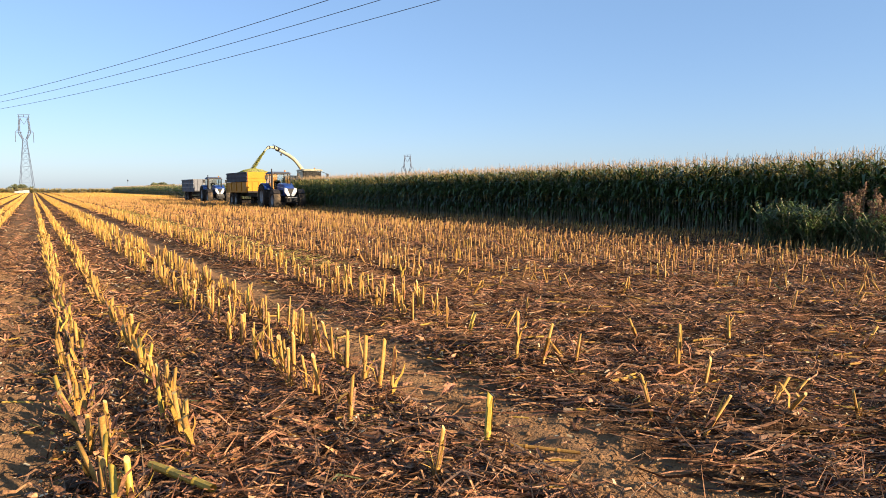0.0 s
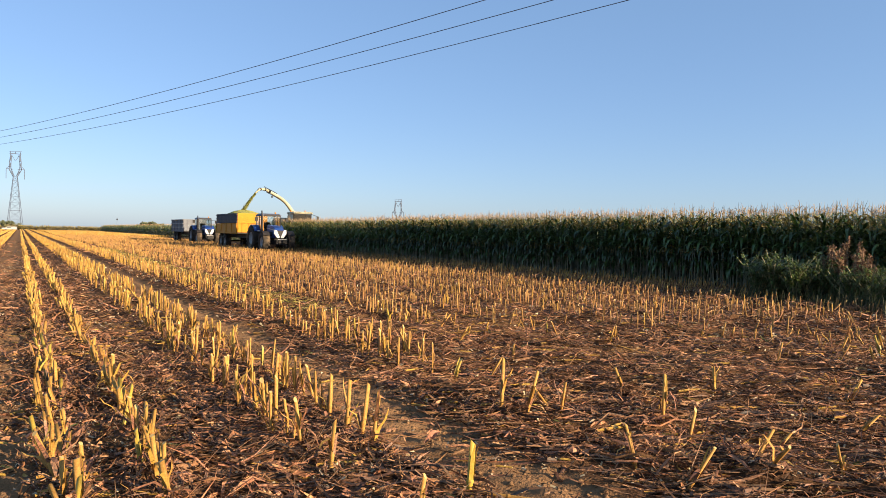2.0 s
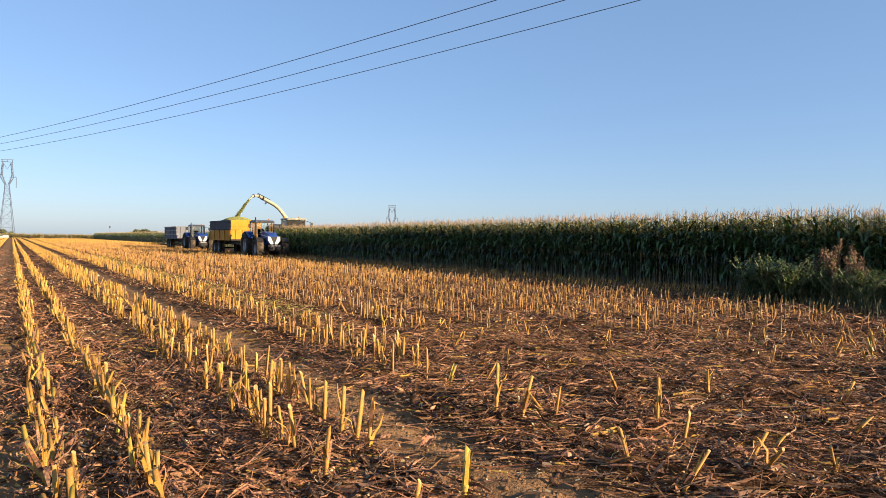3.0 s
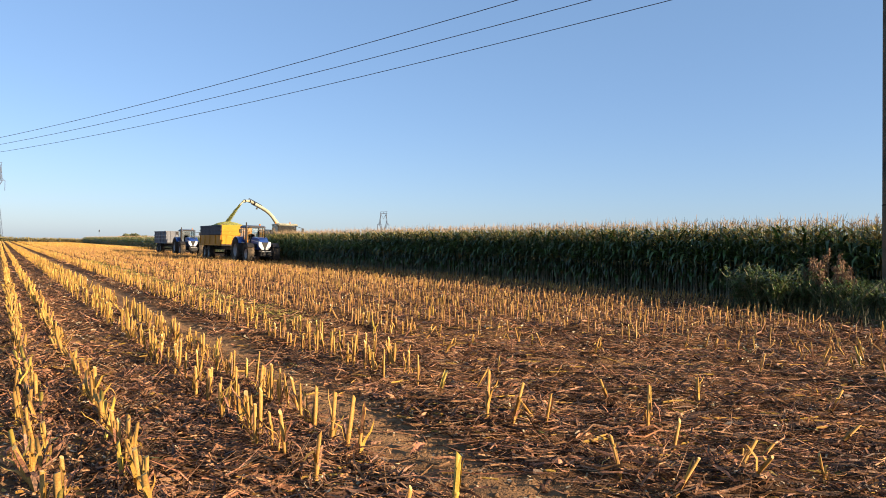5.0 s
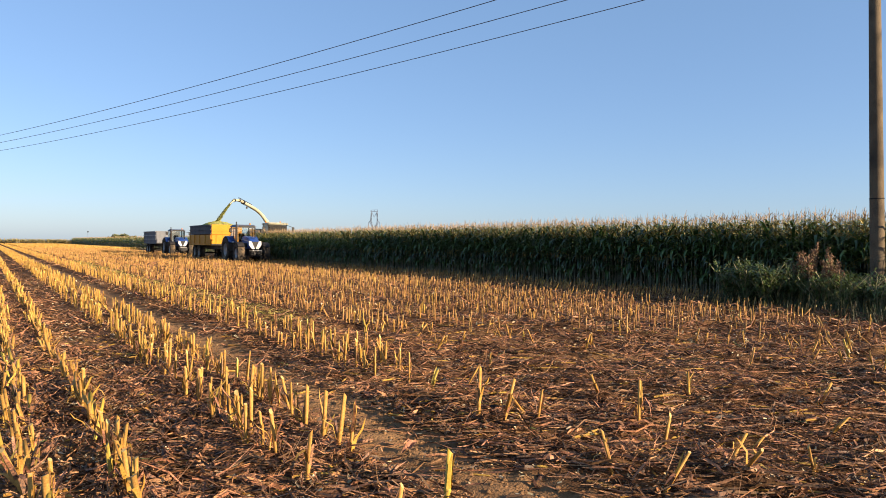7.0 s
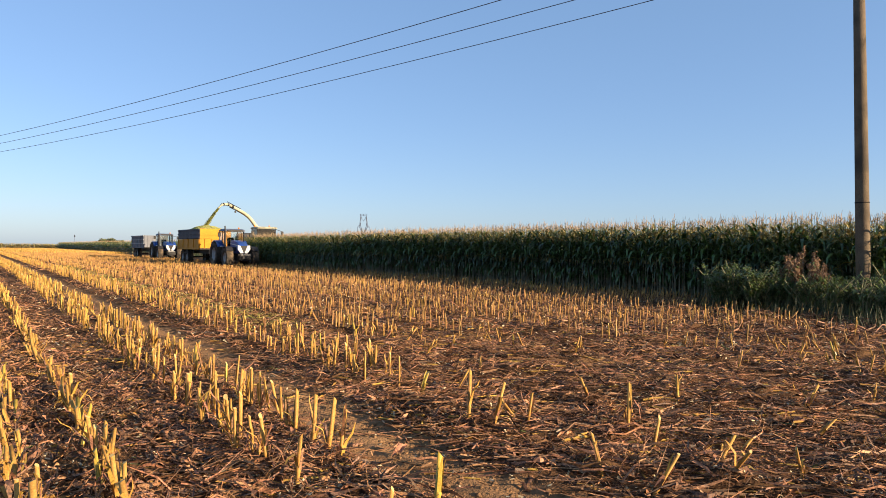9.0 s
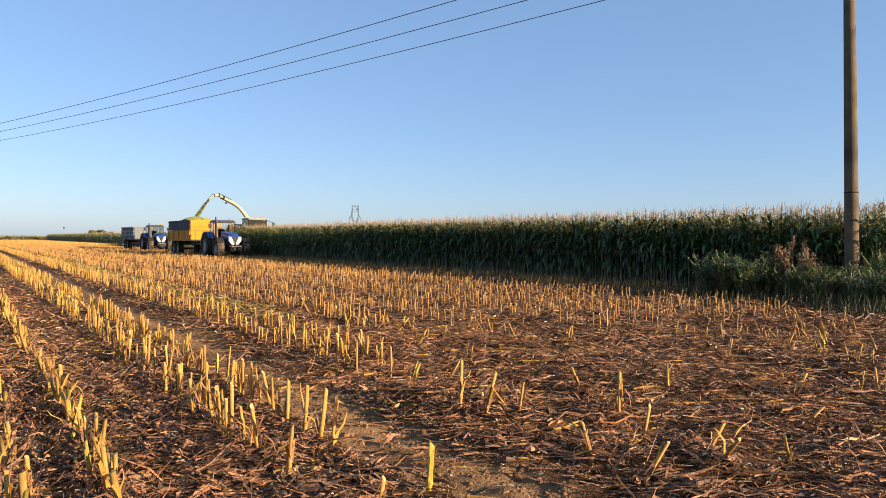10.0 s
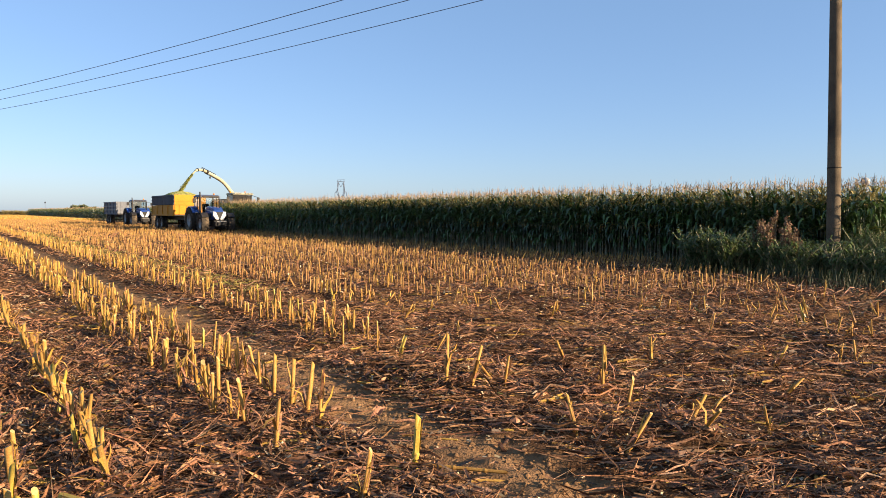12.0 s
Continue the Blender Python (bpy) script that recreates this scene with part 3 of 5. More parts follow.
# ---- standing maize ----
def maize_template(seed, leaves=13, seg=5, tassel=5, low=0.0, dry=0.05, z_leaf=0.6):
    """A ripe maize plant 2.35 m tall to its top leaf, with arching blades in two ranks and a tassel."""
    r = np.random.default_rng(seed)
    H = 2.37
    parts = [tube([(0.01, 0, max(low, 1.15)), (0, 0.01, 1.7), (0, 0, H)], [0.013, 0.010, 0.005], 4, 0)]
    if low < 0.8:
        parts.append(tube([(0, 0, low), (0.004, 0, 0.5), (0.01, 0, 1.15)], [0.0155, 0.014, 0.012], 4, 1))
    plane = r.uniform(0, 6.28)
    for k in range(leaves):
        z = z_leaf + (H - z_leaf - 0.12) * (k + r.uniform(-0.3, 0.3)) / leaves
        if z < low:
            continue
        az = plane + np.pi * (k % 2) + r.normal(0, 0.45)
        o, s = np.array([np.cos(az), np.sin(az), 0]), np.array([-np.sin(az), np.cos(az), 0])
        L = r.uniform(0.55, 0.85) * (0.55 if k > leaves - 4 else 1)
        up = r.uniform(0.9, 1.35) if k > leaves * 0.5 else r.uniform(0.6, 1.15)
        t = np.linspace(0, 1, seg)
        bend = r.uniform(1.0, 2.4) if z > 1.7 else r.uniform(1.3, 2.8) if z > 0.9 else r.uniform(2.2, 3.2)
        ang = up - bend * t ** 1.3
        step = L / (seg - 1)
        dx, dz = np.cumsum(np.cos(ang)) * step, np.cumsum(np.sin(ang)) * step
        P = np.stack([o[0] * dx, o[1] * dx, z + dz - dz[0]], 1)
        w = r.uniform(0.065, 0.095) * np.array([0.55, 1, 0.95, 0.7, 0.1][:seg] if seg == 5 else np.linspace(1, 0.15, seg))
        # top leaves mostly take the paler slot: the crop's sunlit upper band, by colour
        slot = 3 if (r.random() < dry or (k >= leaves - 3 and r.random() < 0.7)) else 0
        parts.append(ribbon(P, w, s, slot, fold=0.35) if seg == 5 else strip(P, w, s, slot))
    if r.random() < 0.8 and leaves > 8:
        parts.append(tube([(0.02, 0, 1.0), (0.05, 0.01, 1.12), (0.07, 0.01, 1.22)], [0.016, 0.026, 0.008], 4, 3))
    for k in range(tassel):
        az, sp = r.uniform(0, 6.28), r.uniform(0.3, 0.9) if k else r.uniform(0.0, 0.35)
        L = r.uniform(0.09, 0.17) if k else r.uniform(0.18, 0.38)
        o = np.array([np.cos(az), np.sin(az)])
        z0 = H - 0.05 + 0.016 * k
        P = [(0, 0, z0), (o[0] * L * sp * 0.5, o[1] * L * sp * 0.5, z0 + L * 0.55), (o[0] * L * sp, o[1] * L * sp, z0 + L * (1 - 0.35 * sp))]
        parts.append(tube(P, [0.003, 0.005, 0.002], 3, 2))
    return join(*parts)


MAIZE_MATS = [LEAF, CULM, TASSEL, LEAF_DRY_LIT]
MAIZE = [maize_template(500 + s) for s in range(10)]
MAIZE_MID = [maize_template(530 + s, 9, 4, 3, z_leaf=0.22) for s in range(6)]
MAIZE_TOP = [maize_template(560 + s, 11, 3, 3, low=1.45, dry=0.35) for s in range(6)]
MAIZE_FAR = [maize_template(590 + s, 9, 3, 2, dry=0.06) for s in range(4)]
maize_meshes = []
for T in MAIZE:
    maize_meshes.append(split(T, MAIZE_MATS, (("culm", [1]), ("foliage", [0, 3]), ("tassel", [2]))))


def plants(x_list, y0, y1, gap):
    out = []
    for x in x_list:
        y = y0 + rng.uniform(0, gap)
        while y < y1:
            out.append((x + rng.normal(0, 0.035), y, 0.0))
            y += gap * rng.uniform(0.6, 1.4)
    return np.array(out)


def plant_turns(n, wide=1.0):
    s = np.clip(rng.normal(1.02, 0.026, n), 0.95, 1.08)
    return turn(rng.uniform(0, 6.28, n), np.abs(rng.normal(0, 0.035, n)), rng.uniform(0, 6.28, n), np.stack([wide * s, wide * s, s], 1))


front = plants([CORN_X], 9.0, 48.0, 0.13)
Mp = plant_turns(len(front))
kp = rng.integers(0, 10, len(front))
for n in range(len(front)):
    ob = assemble("maize_plant", maize_meshes[kp[n]], Matrix.Translation(front[n]) @ Matrix(Mp[n].tolist()).to_4x4())
    tagged(ob, "tall ripe green maize plant with dry tassel at field edge", "maize plant", group="maize at the field edge")
corn = Crowd()


def stand(templates, P, wide=1.0):
    Mq, k = plant_turns(len(P), wide), rng.integers(0, len(templates), len(P))
    for j in range(len(templates)):
        corn.add(templates[j], P[k == j], Mq[k == j])


rows = [CORN_X + PITCH * k for k in range(1, 90)]
stand(MAIZE, plants([CORN_X], 7.6, 9.0, 0.13))
stand(MAIZE, plants(rows[0:2], 7.6, 40, 0.14))
stand(MAIZE_MID, plants(rows[1:2], 7.6, 40, 0.12), 1.2)
stand(MAIZE_MID, plants(rows[0:2], 40, CUT_Y, 0.2), 1.1)
stand(MAIZE, plants([CORN_X], 48.0, CUT_Y, 0.13))
stand(MAIZE_MID, plants(rows[2:8], 7.6, CUT_Y + 4, 0.21), 1.35)
stand(MAIZE_TOP, plants(rows[8:24], 7.8, 80, 0.47), 1.3)
stand(MAIZE_TOP, plants(rows[24:80:3], 8.0, 110, 1.1), 1.4)
stand(MAIZE_MID, plants([CORN_FAR_X, CORN_FAR_X + 0.5], CUT_Y + 2, 110, 0.3), 1.3)
stand(MAIZE_FAR, plants([CORN_FAR_X + 0.5 * k for k in range(4)], 110, 290, 0.6), 2.0)
stand(MAIZE_FAR, plants(CORN_FAR_X + 0.8 * np.arange(40), 286, 290, 0.8), 1.6)
stand(MAIZE_TOP, plants(CORN_FAR_X + 1.5 + 1.2 * np.arange(16), 110, 290, 2.2), 2.2)
corn_ob = corn.done("standing_maize", MAIZE_MATS)
tagged(corn_ob, "dense standing crop of tall ripe green maize with tan tassels", "maize crop", kind="stuff")


# ---- a few long stalks lying loose near by ----
def fallen(x0, y0, x1, y1, r, material):
    z0, z1 = float(ground_z(np.float64(x0), np.float64(y0))), float(ground_z(np.float64(x1), np.float64(y1)))
    s_ = np.linspace(0, 1, 25)
    bump = float(np.max(ground_z(x0 + (x1 - x0) * s_, y0 + (y1 - y0) * s_) - (z0 + (z1 - z0) * s_)))
    rest = 0.05 if r > 0.02 else 0.012  # on a bed of husks
    p, q = np.array((x0, y0, z0 + r + bump + rest)), np.array((x1, y1, z1 + r + bump + rest))
    pts = [p + (q - p) * t for t in (0, 0.3, 0.33, 0.36, 0.7, 0.73, 0.76, 1)]
    V, Q, I = tube(pts, np.array([1, 1, 1.2, 1, 0.95, 1.15, 0.95, 0.9]) * r, 8, 0)
    d = (q - p) / np.linalg.norm(q - p)
    side = np.array([-d[1], d[0], 0.3])
    leaf1 = strip([p + (q - p) * 0.33, p + (q - p) * 0.55 + side * 0.05 + [0, 0, 0.03], p + (q - p) * 0.8 + side * 0.14 - [0, 0, 0.005]], [0.03, 0.028, 0.006], side, 1)
    ob = quads("fallen_stalk", *join((V, Q, I), leaf1)[:2], [material, HUSK], join((V, Q, I), leaf1)[2])
    return tagged(ob, "loose cut maize stalk lying on the soil", "maize stalk", group="loose stalks")


for f in ((0.48, 3.91, 0.69, 3.40, 0.023, STRAW_FRESH), (2.35, 3.35, 2.62, 2.95, 0.012, STRAW), (1.95, 3.9, 2.05, 3.45, 0.014, HUSK), (3.1, 4.3, 3.3, 4.0, 0.009, HUSK),
          (3.9, 3.7, 4.6, 3.2, 0.012, HUSK), (5.1, 4.4, 5.8, 3.9, 0.012, STRAW), (6.0, 5.2, 6.7, 4.8, 0.012, HUSK), (4.4, 5.6, 5.0, 5.3, 0.012, STRAW), (1.2, 5.0, 1.45, 4.6, 0.011, STRAW)):
    fallen(*f)


# ---- pole and cables ----
def bm_part(name, bm, material, parent=None, label=""):
    me = bpy.data.meshes.new(name)
    bm.to_mesh(me)
    bm.free()
    for m in (material if isinstance(material, (list, tuple)) else [material]):
        me.materials.append(m)
    ob = new(name, me)
    if parent:
        ob.parent = parent
    if label:
        ob["label"] = label
    return ob


def tpart(name, template, mats, parent=None, label="", smooth=False):
    ob = quads(name, *template[:2], mats if isinstance(mats, (list, tuple)) else [mats], template[2], smooth)
    if parent:
        ob.parent = parent
    if label:
        ob["label"] = label
    return ob


POLE = Vector((18.96, 8.7, 0))
pole = new("utility_pole")
pole.matrix_basis = pose(*POLE) @ Matrix.Rotation(radians(-1.7), 4, Vector((0.42, 0.91, 0)))
tagged(pole, "weathered round concrete utility pole rising from roadside weeds", "utility pole")
tpart("shaft", tube([(0, 0, -0.3), (0, 0, 1.2), (0, 0, 2.82)], [0.174, 0.168, 0.163], 24, 0), CONCRETE, pole, smooth=True)
BAND = mat("dark_joint", (0.02, 0.018, 0.015), (0.04, 0.035, 0.03), 0.9, 9, 40, 0.0, spec=0.1)
tpart("joint_band", tube([(0, 0, 2.825), (0, 0, 2.85)], [0.170, 0.170], 24, 0), BAND, pole, "dark joint band", True)
tpart("upper_shaft", tube([(0, 0, 2.84), (0, 0, 6), (0, 0, 10.2)], [0.161, 0.146, 0.122], 24, 0, cap=0), CONCRETE, pole, smooth=True)
line_dir = Vector((-0.3256, 0.9455, 0))
across = Vector((0.9455, 0.3256, 0))
arm = tpart("crossarm", tube([tuple(across * -1.7 + Vector((0, 0, 9.85))), tuple(across * 1.8 + Vector((0, 0, 9.85)))], [0.06, 0.06], 4, 0), GALV, pole)
for off, z in ((-1.35, 9.93), (0.0, 10.25), (1.5, 9.93)):
    a0 = across * off
    tpart("insulator", tube([tuple(a0 + Vector((0, 0, z - 0.1))), tuple(a0 + Vector((0, 0, z - 0.04))), tuple(a0 + Vector((0, 0, z)))], [0.05, 0.07, 0.03], 8, 0), WHITE_TANK, pole)
for off, z, sag in ((-1.35, 10.25, 1.48), (0.0, 10.13, 1.40), (1.5, 10.06, 1.46)):
    pts = []
    for s in np.concatenate([np.linspace(-90, 0, 10)[:-1], np.linspace(0, 110, 28), np.linspace(110, 220, 16)[1:]]):
        u = (s % 110) / 110
        p = POLE + across * off + line_dir * s
        pts.append((p.x, p.y, z - 4 * sag * u * (1 - u)))
    wire = tpart("overhead_cable", tube(pts, np.full(len(pts), 0.0145), 5, 0), CABLE)
    tagged(wire, "thin dark overhead power cable sagging above field", "power cable", group="overhead cables")


# ---- lattice pylons ----
def pylon(at, height, turn_deg, cut=0.0, stout=0.95):
    thing = new("lattice_pylon")
    thing.matrix_basis = pose(at[0], at[1], at[2] - cut * height / 36.0, 0, 0, turn_deg)
    tagged(thing, "grey steel lattice pylon with a split cat-head top", "electricity pylon", group="lattice pylons")
    k = height / 36.0

    def bars(name, segs, r):
        tpart(name, join(*[tube([np.array(p) * k, np.array(q) * k], [r * stout, r * stout], 4, 0) for p, q in segs]), GALV, thing)

    def ring(z):
        w = 3.0 - (3.0 - 0.8) * min(z / 24, 1)
        return [(-w, -w, z), (w, -w, z), (w, w, z), (-w, w, z)]

    levels = [z for z in (0, 4.5, 8.5, 12, 15, 17.8, 20.2, 22.2, 24) if z >= cut - 2]
    legs, braces = [], []
    for a0, b0 in zip(levels, levels[1:]):
        A, B = ring(a0), ring(b0)
        for i in range(4):
            legs.append((A[i], B[i]))
            braces += [(A[i], B[(i + 1) % 4]), (A[(i + 1) % 4], B[i]), (B[i], B[(i + 1) % 4])]
    for i in range(4):
        bars("leg", legs[i::4], 0.10)
    bars("bracing", braces, 0.045)
    for sx in (-1, 1):
        horn = []
        outer = [(0.9, 24), (2.5, 27.2), (2.3, 30.5), (1.9, 34.3)]
        inner = [(0.4, 24.2), (1.75, 27.8), (1.7, 30.5), (1.35, 33.9)]
        for y in (-0.6, 0.6):
            O = [(sx * x, y, z) for x, z in outer]
            I_ = [(sx * x, y, z) for x, z in inner]
            for i in range(3):
                horn += [(O[i], O[i + 1]), (I_[i], I_[i + 1]), (O[i], I_[i + 1]), (I_[i], O[i + 1])]
        bars("horn", horn, 0.075)
        bars("side_arm", [((sx * 1.0, -0.5, 27.3), (sx * 3.7, 0, 27.4)), ((sx * 1.0, 0.5, 27.3), (sx * 3.7, 0, 27.4)), ((sx * 2.4, 0, 28.6), (sx * 3.7, 0, 27.4))], 0.1)
        bars("insulator_string", [((sx * 3.6, 0, 27.4), (sx * 3.6, 0, 22.9))], 0.14)
    bars("top_beam", [((-2.3, y, 34.4), (2.3, y, 34.4)) for y in (-0.6, 0.6)] + [((-2.4, 0, 35.3), (2.4, 0, 35.6))] + [((x, y, 34.4), (x, 0, 35.4)) for x in (-2, 0, 2) for y in (-0.6, 0.6)] + [((-1.6, 0, 34), (0, 0, 31)), ((1.6, 0, 34), (0, 0, 31))], 0.1)
    return thing


def polar(az, d, z=0):
    return (d * math.sin(radians(az)), d * math.cos(radians(az)), z)


pylon(polar(-0.3, 397), 38.2, 8)
pylon(polar(27.58, 446), 36.5, -24, 12.2, 1.2)


# ---- farm machines ----
BLUE = mat("blue_paint", (0.009, 0.039, 0.187), (0.014, 0.052, 0.233), 0.35, 1.2, 20, 0.05, coat=0.3, c3=(0.032, 0.048, 0.129))
ORANGE = mat("worn_yellow_paint", (0.40, 0.165, 0.011), (0.53, 0.235, 0.016), 0.6, 1.1, 14, 0.15, c3=(0.28, 0.115, 0.026), spec=0.15)
STEEL = mat("grey_sideboard", (0.055, 0.061, 0.077), (0.090, 0.097, 0.113), 0.7, 1.3, 12, 0.2, c3=(0.097, 0.084, 0.077), spec=0.12)
SILVER = mat("light_grey_body", (0.129, 0.136, 0.152), (0.187, 0.194, 0.207), 0.7, 1.1, 12, 0.15, c3=(0.097, 0.093, 0.090), spec=0.12)
RUBBER = mat("dusty_rubber", (0.030, 0.027, 0.024), (0.085, 0.067, 0.048), 0.95, 3, 40, 0.4, c3=(0.15, 0.11, 0.07), spec=0.1)
RIM = mat("pale_rim", (0.271, 0.271, 0.271), (0.355, 0.348, 0.336), 0.45, 3, 30, 0.1, c3=(0.194, 0.168, 0.129))
DARK = mat("dark_iron", (0.007, 0.007, 0.008), (0.020, 0.018, 0.017), 0.6, 2, 25, 0.2, c3=(0.036, 0.028, 0.022), spec=0.3)
ROOF = mat("white_roof", (0.375, 0.388, 0.407), (0.452, 0.459, 0.465), 0.4, 1, 10, 0.0)
ROOF_BLUE = mat("blue_grey_roof", (0.065, 0.084, 0.136), (0.097, 0.116, 0.168), 0.5, 1, 10, 0.0, spec=0.2)
CREAM = mat("cream_harvester_paint", (0.34, 0.32, 0.225), (0.44, 0.415, 0.30), 0.6, 1.1, 12, 0.1, c3=(0.26, 0.235, 0.150), spec=0.2)
LIME = mat("lime_paint", (0.155, 0.213, 0.020), (0.219, 0.284, 0.032), 0.4, 1.2, 14, 0.1)
SILAGE = mat("chopped_maize", (0.150, 0.165, 0.026), (0.320, 0.310, 0.075), 0.9, 5, 26, 1.0, island=0.3, dist=0.05)
PALE = mat("pale_grey_rib", (0.20, 0.205, 0.21), (0.30, 0.30, 0.30), 0.6, 1.1, 12, 0.1, c3=(0.14, 0.13, 0.12), spec=0.15)
LAMP = mat("clear_lens", (0.484, 0.497, 0.517), (0.569, 0.569, 0.569), 0.12, 3, 20, 0.0)
AMBER = mat("amber_lens", (0.517, 0.162, 0.013), (0.581, 0.226, 0.020), 0.2, 3, 20, 0.0)
GLASS = bpy.data.materials.new("tinted_glass")
GLASS.use_nodes = True
gb = GLASS.node_tree.nodes["Principled BSDF"]
gb.inputs["Base Color"].default_value, gb.inputs["Roughness"].default_value = (0.80, 0.86, 0.86, 1), 0.02
gb.inputs["Transmission Weight"].default_value, gb.inputs["IOR"].default_value = 1.0, 1.4

GLASS_DARK = GLASS.copy()
GLASS_DARK.name = "smoked_glass"
GLASS_DARK.node_tree.nodes["Principled BSDF"].inputs["Base Color"].default_value = (0.10, 0.12, 0.12, 1)


def hull(profile, x0, x1, bevel=0.03, taper=0.0):
    """A solid with the given (y, z) outline, from x0 to x1, edges rounded. taper narrows it towards the top."""
    bm = bmesh.new()
    za, zb = min(p[1] for p in profile), max(p[1] for p in profile)

    def side(x):
        mid = (x0 + x1) / 2
        return [bm.verts.new((mid + (x - mid) * (1 - taper * (z - za) / (zb - za + 1e-9)), y, z)) for y, z in profile]

    A, B = side(x0), side(x1)
    bm.faces.new(A)
    bm.faces.new(B[::-1])
    n = len(A)
    for i in range(n):
        bm.faces.new((A[i], B[i], B[(i + 1) % n], A[(i + 1) % n]))
    bmesh.ops.recalc_face_normals(bm, faces=bm.faces)
    if bevel:
        bmesh.ops.bevel(bm, geom=bm.edges[:], offset=bevel, segments=2, affect="EDGES", clamp_overlap=True)
    return bm


def plate(outline, y0, y1, bevel=0.012):
    """A solid with the given (x, z) outline, from y0 to y1."""
    bm = bmesh.new()
    A, B = [[bm.verts.new((x, y, z)) for x, z in outline] for y in (y0, y1)]
    bm.faces.new(A)
    bm.faces.new(B[::-1])
    for i in range(len(A)):
        j = (i + 1) % len(A)
        bm.faces.new((A[i], B[i], B[j], A[j]))
    bmesh.ops.recalc_face_normals(bm, faces=bm.faces)
    bmesh.ops.bevel(bm, geom=bm.edges[:], offset=bevel, segments=1, affect="EDGES", clamp_overlap=True)
    return bm


def box(x0, x1, y0, y1, z0, z1, bevel=0.02, taper=0.0):
    return hull([(y0, z0), (y1, z0), (y1, z1), (y0, z1)], x0, x1, bevel, taper)


def bar(p, q, r, name, material, parent, sides=6, label=""):
    return tpart(name, tube([p, q], [r, r], sides, 0), material, parent, label)


def lathe(profile, n=28):
    """A ring turned about the x axis from (x, radius) pairs."""
    V, Q = [], []
    for k in range(n):
        a0 = 2 * math.pi * k / n
        V += [(x, r * math.cos(a0), r * math.sin(a0)) for x, r in profile]
    m = len(profile)
    for k in range(n):
        for j in range(m - 1):
            Q.append((k * m + j, k * m + j + 1, ((k + 1) % n) * m + j + 1, ((k + 1) % n) * m + j))
    return np.array(V), np.array(Q), np.zeros(len(Q), int)


def wheel(parent, x, y, r, w, rim_r, lugs=20, rim_mat=None, name="wheel"):
    hub = new(name)
    hub.parent, hub.location = parent, (x, y, r - 0.03)
    h = w / 2
    ring = [(-h * 0.7, rim_r), (-h, rim_r + (r - rim_r) * 0.45), (-h * 0.9, r * 0.955), (-h * 0.5, r * 0.975), (h * 0.5, r * 0.975), (h * 0.9, r * 0.955), (h, rim_r + (r - rim_r) * 0.45), (h * 0.7, rim_r)]
    parts = [lathe(ring)]
    for k in range(lugs):
        for s in (-1, 1):
            a0 = 2 * math.pi * (k + (0.5 if s > 0 else 0)) / lugs
            c, d = [], 0.55 * 2 * math.pi / lugs
            for xx, aa in ((s * h * 0.95, a0 + d), (s * h * 0.95, a0 + d * 1.7), (s * h * 0.02, a0 + d * 0.7), (s * h * 0.02, a0)):
                c.append((xx, aa))
            V = np.array([(xx, rr * math.cos(aa), rr * math.sin(aa)) for rr in (r * 0.95, r * 1.01) for xx, aa in c])
            Q = np.array([(4, 5, 6, 7), (0, 1, 5, 4), (1, 2, 6, 5), (2, 3, 7, 6), (3, 0, 4, 7)])
            parts.append((V, Q, np.zeros(5, int)))
    tpart("tyre", join(*parts), RUBBER, hub, "dusty black ribbed tyre")
    disc = [(-h * 0.72, rim_r), (-h * 0.6, rim_r * 0.93), (-h * 0.2, rim_r * 0.86), (-h * 0.1, rim_r * 0.35), (-h * 0.45, rim_r * 0.3), (-h * 0.45, 0.01)]
    disc2 = [(-xx, rr) for xx, rr in disc]
    tpart("rim", join(lathe(disc), lathe(disc2)), rim_mat or RIM, hub, "pale wheel rim", True)
    return hub


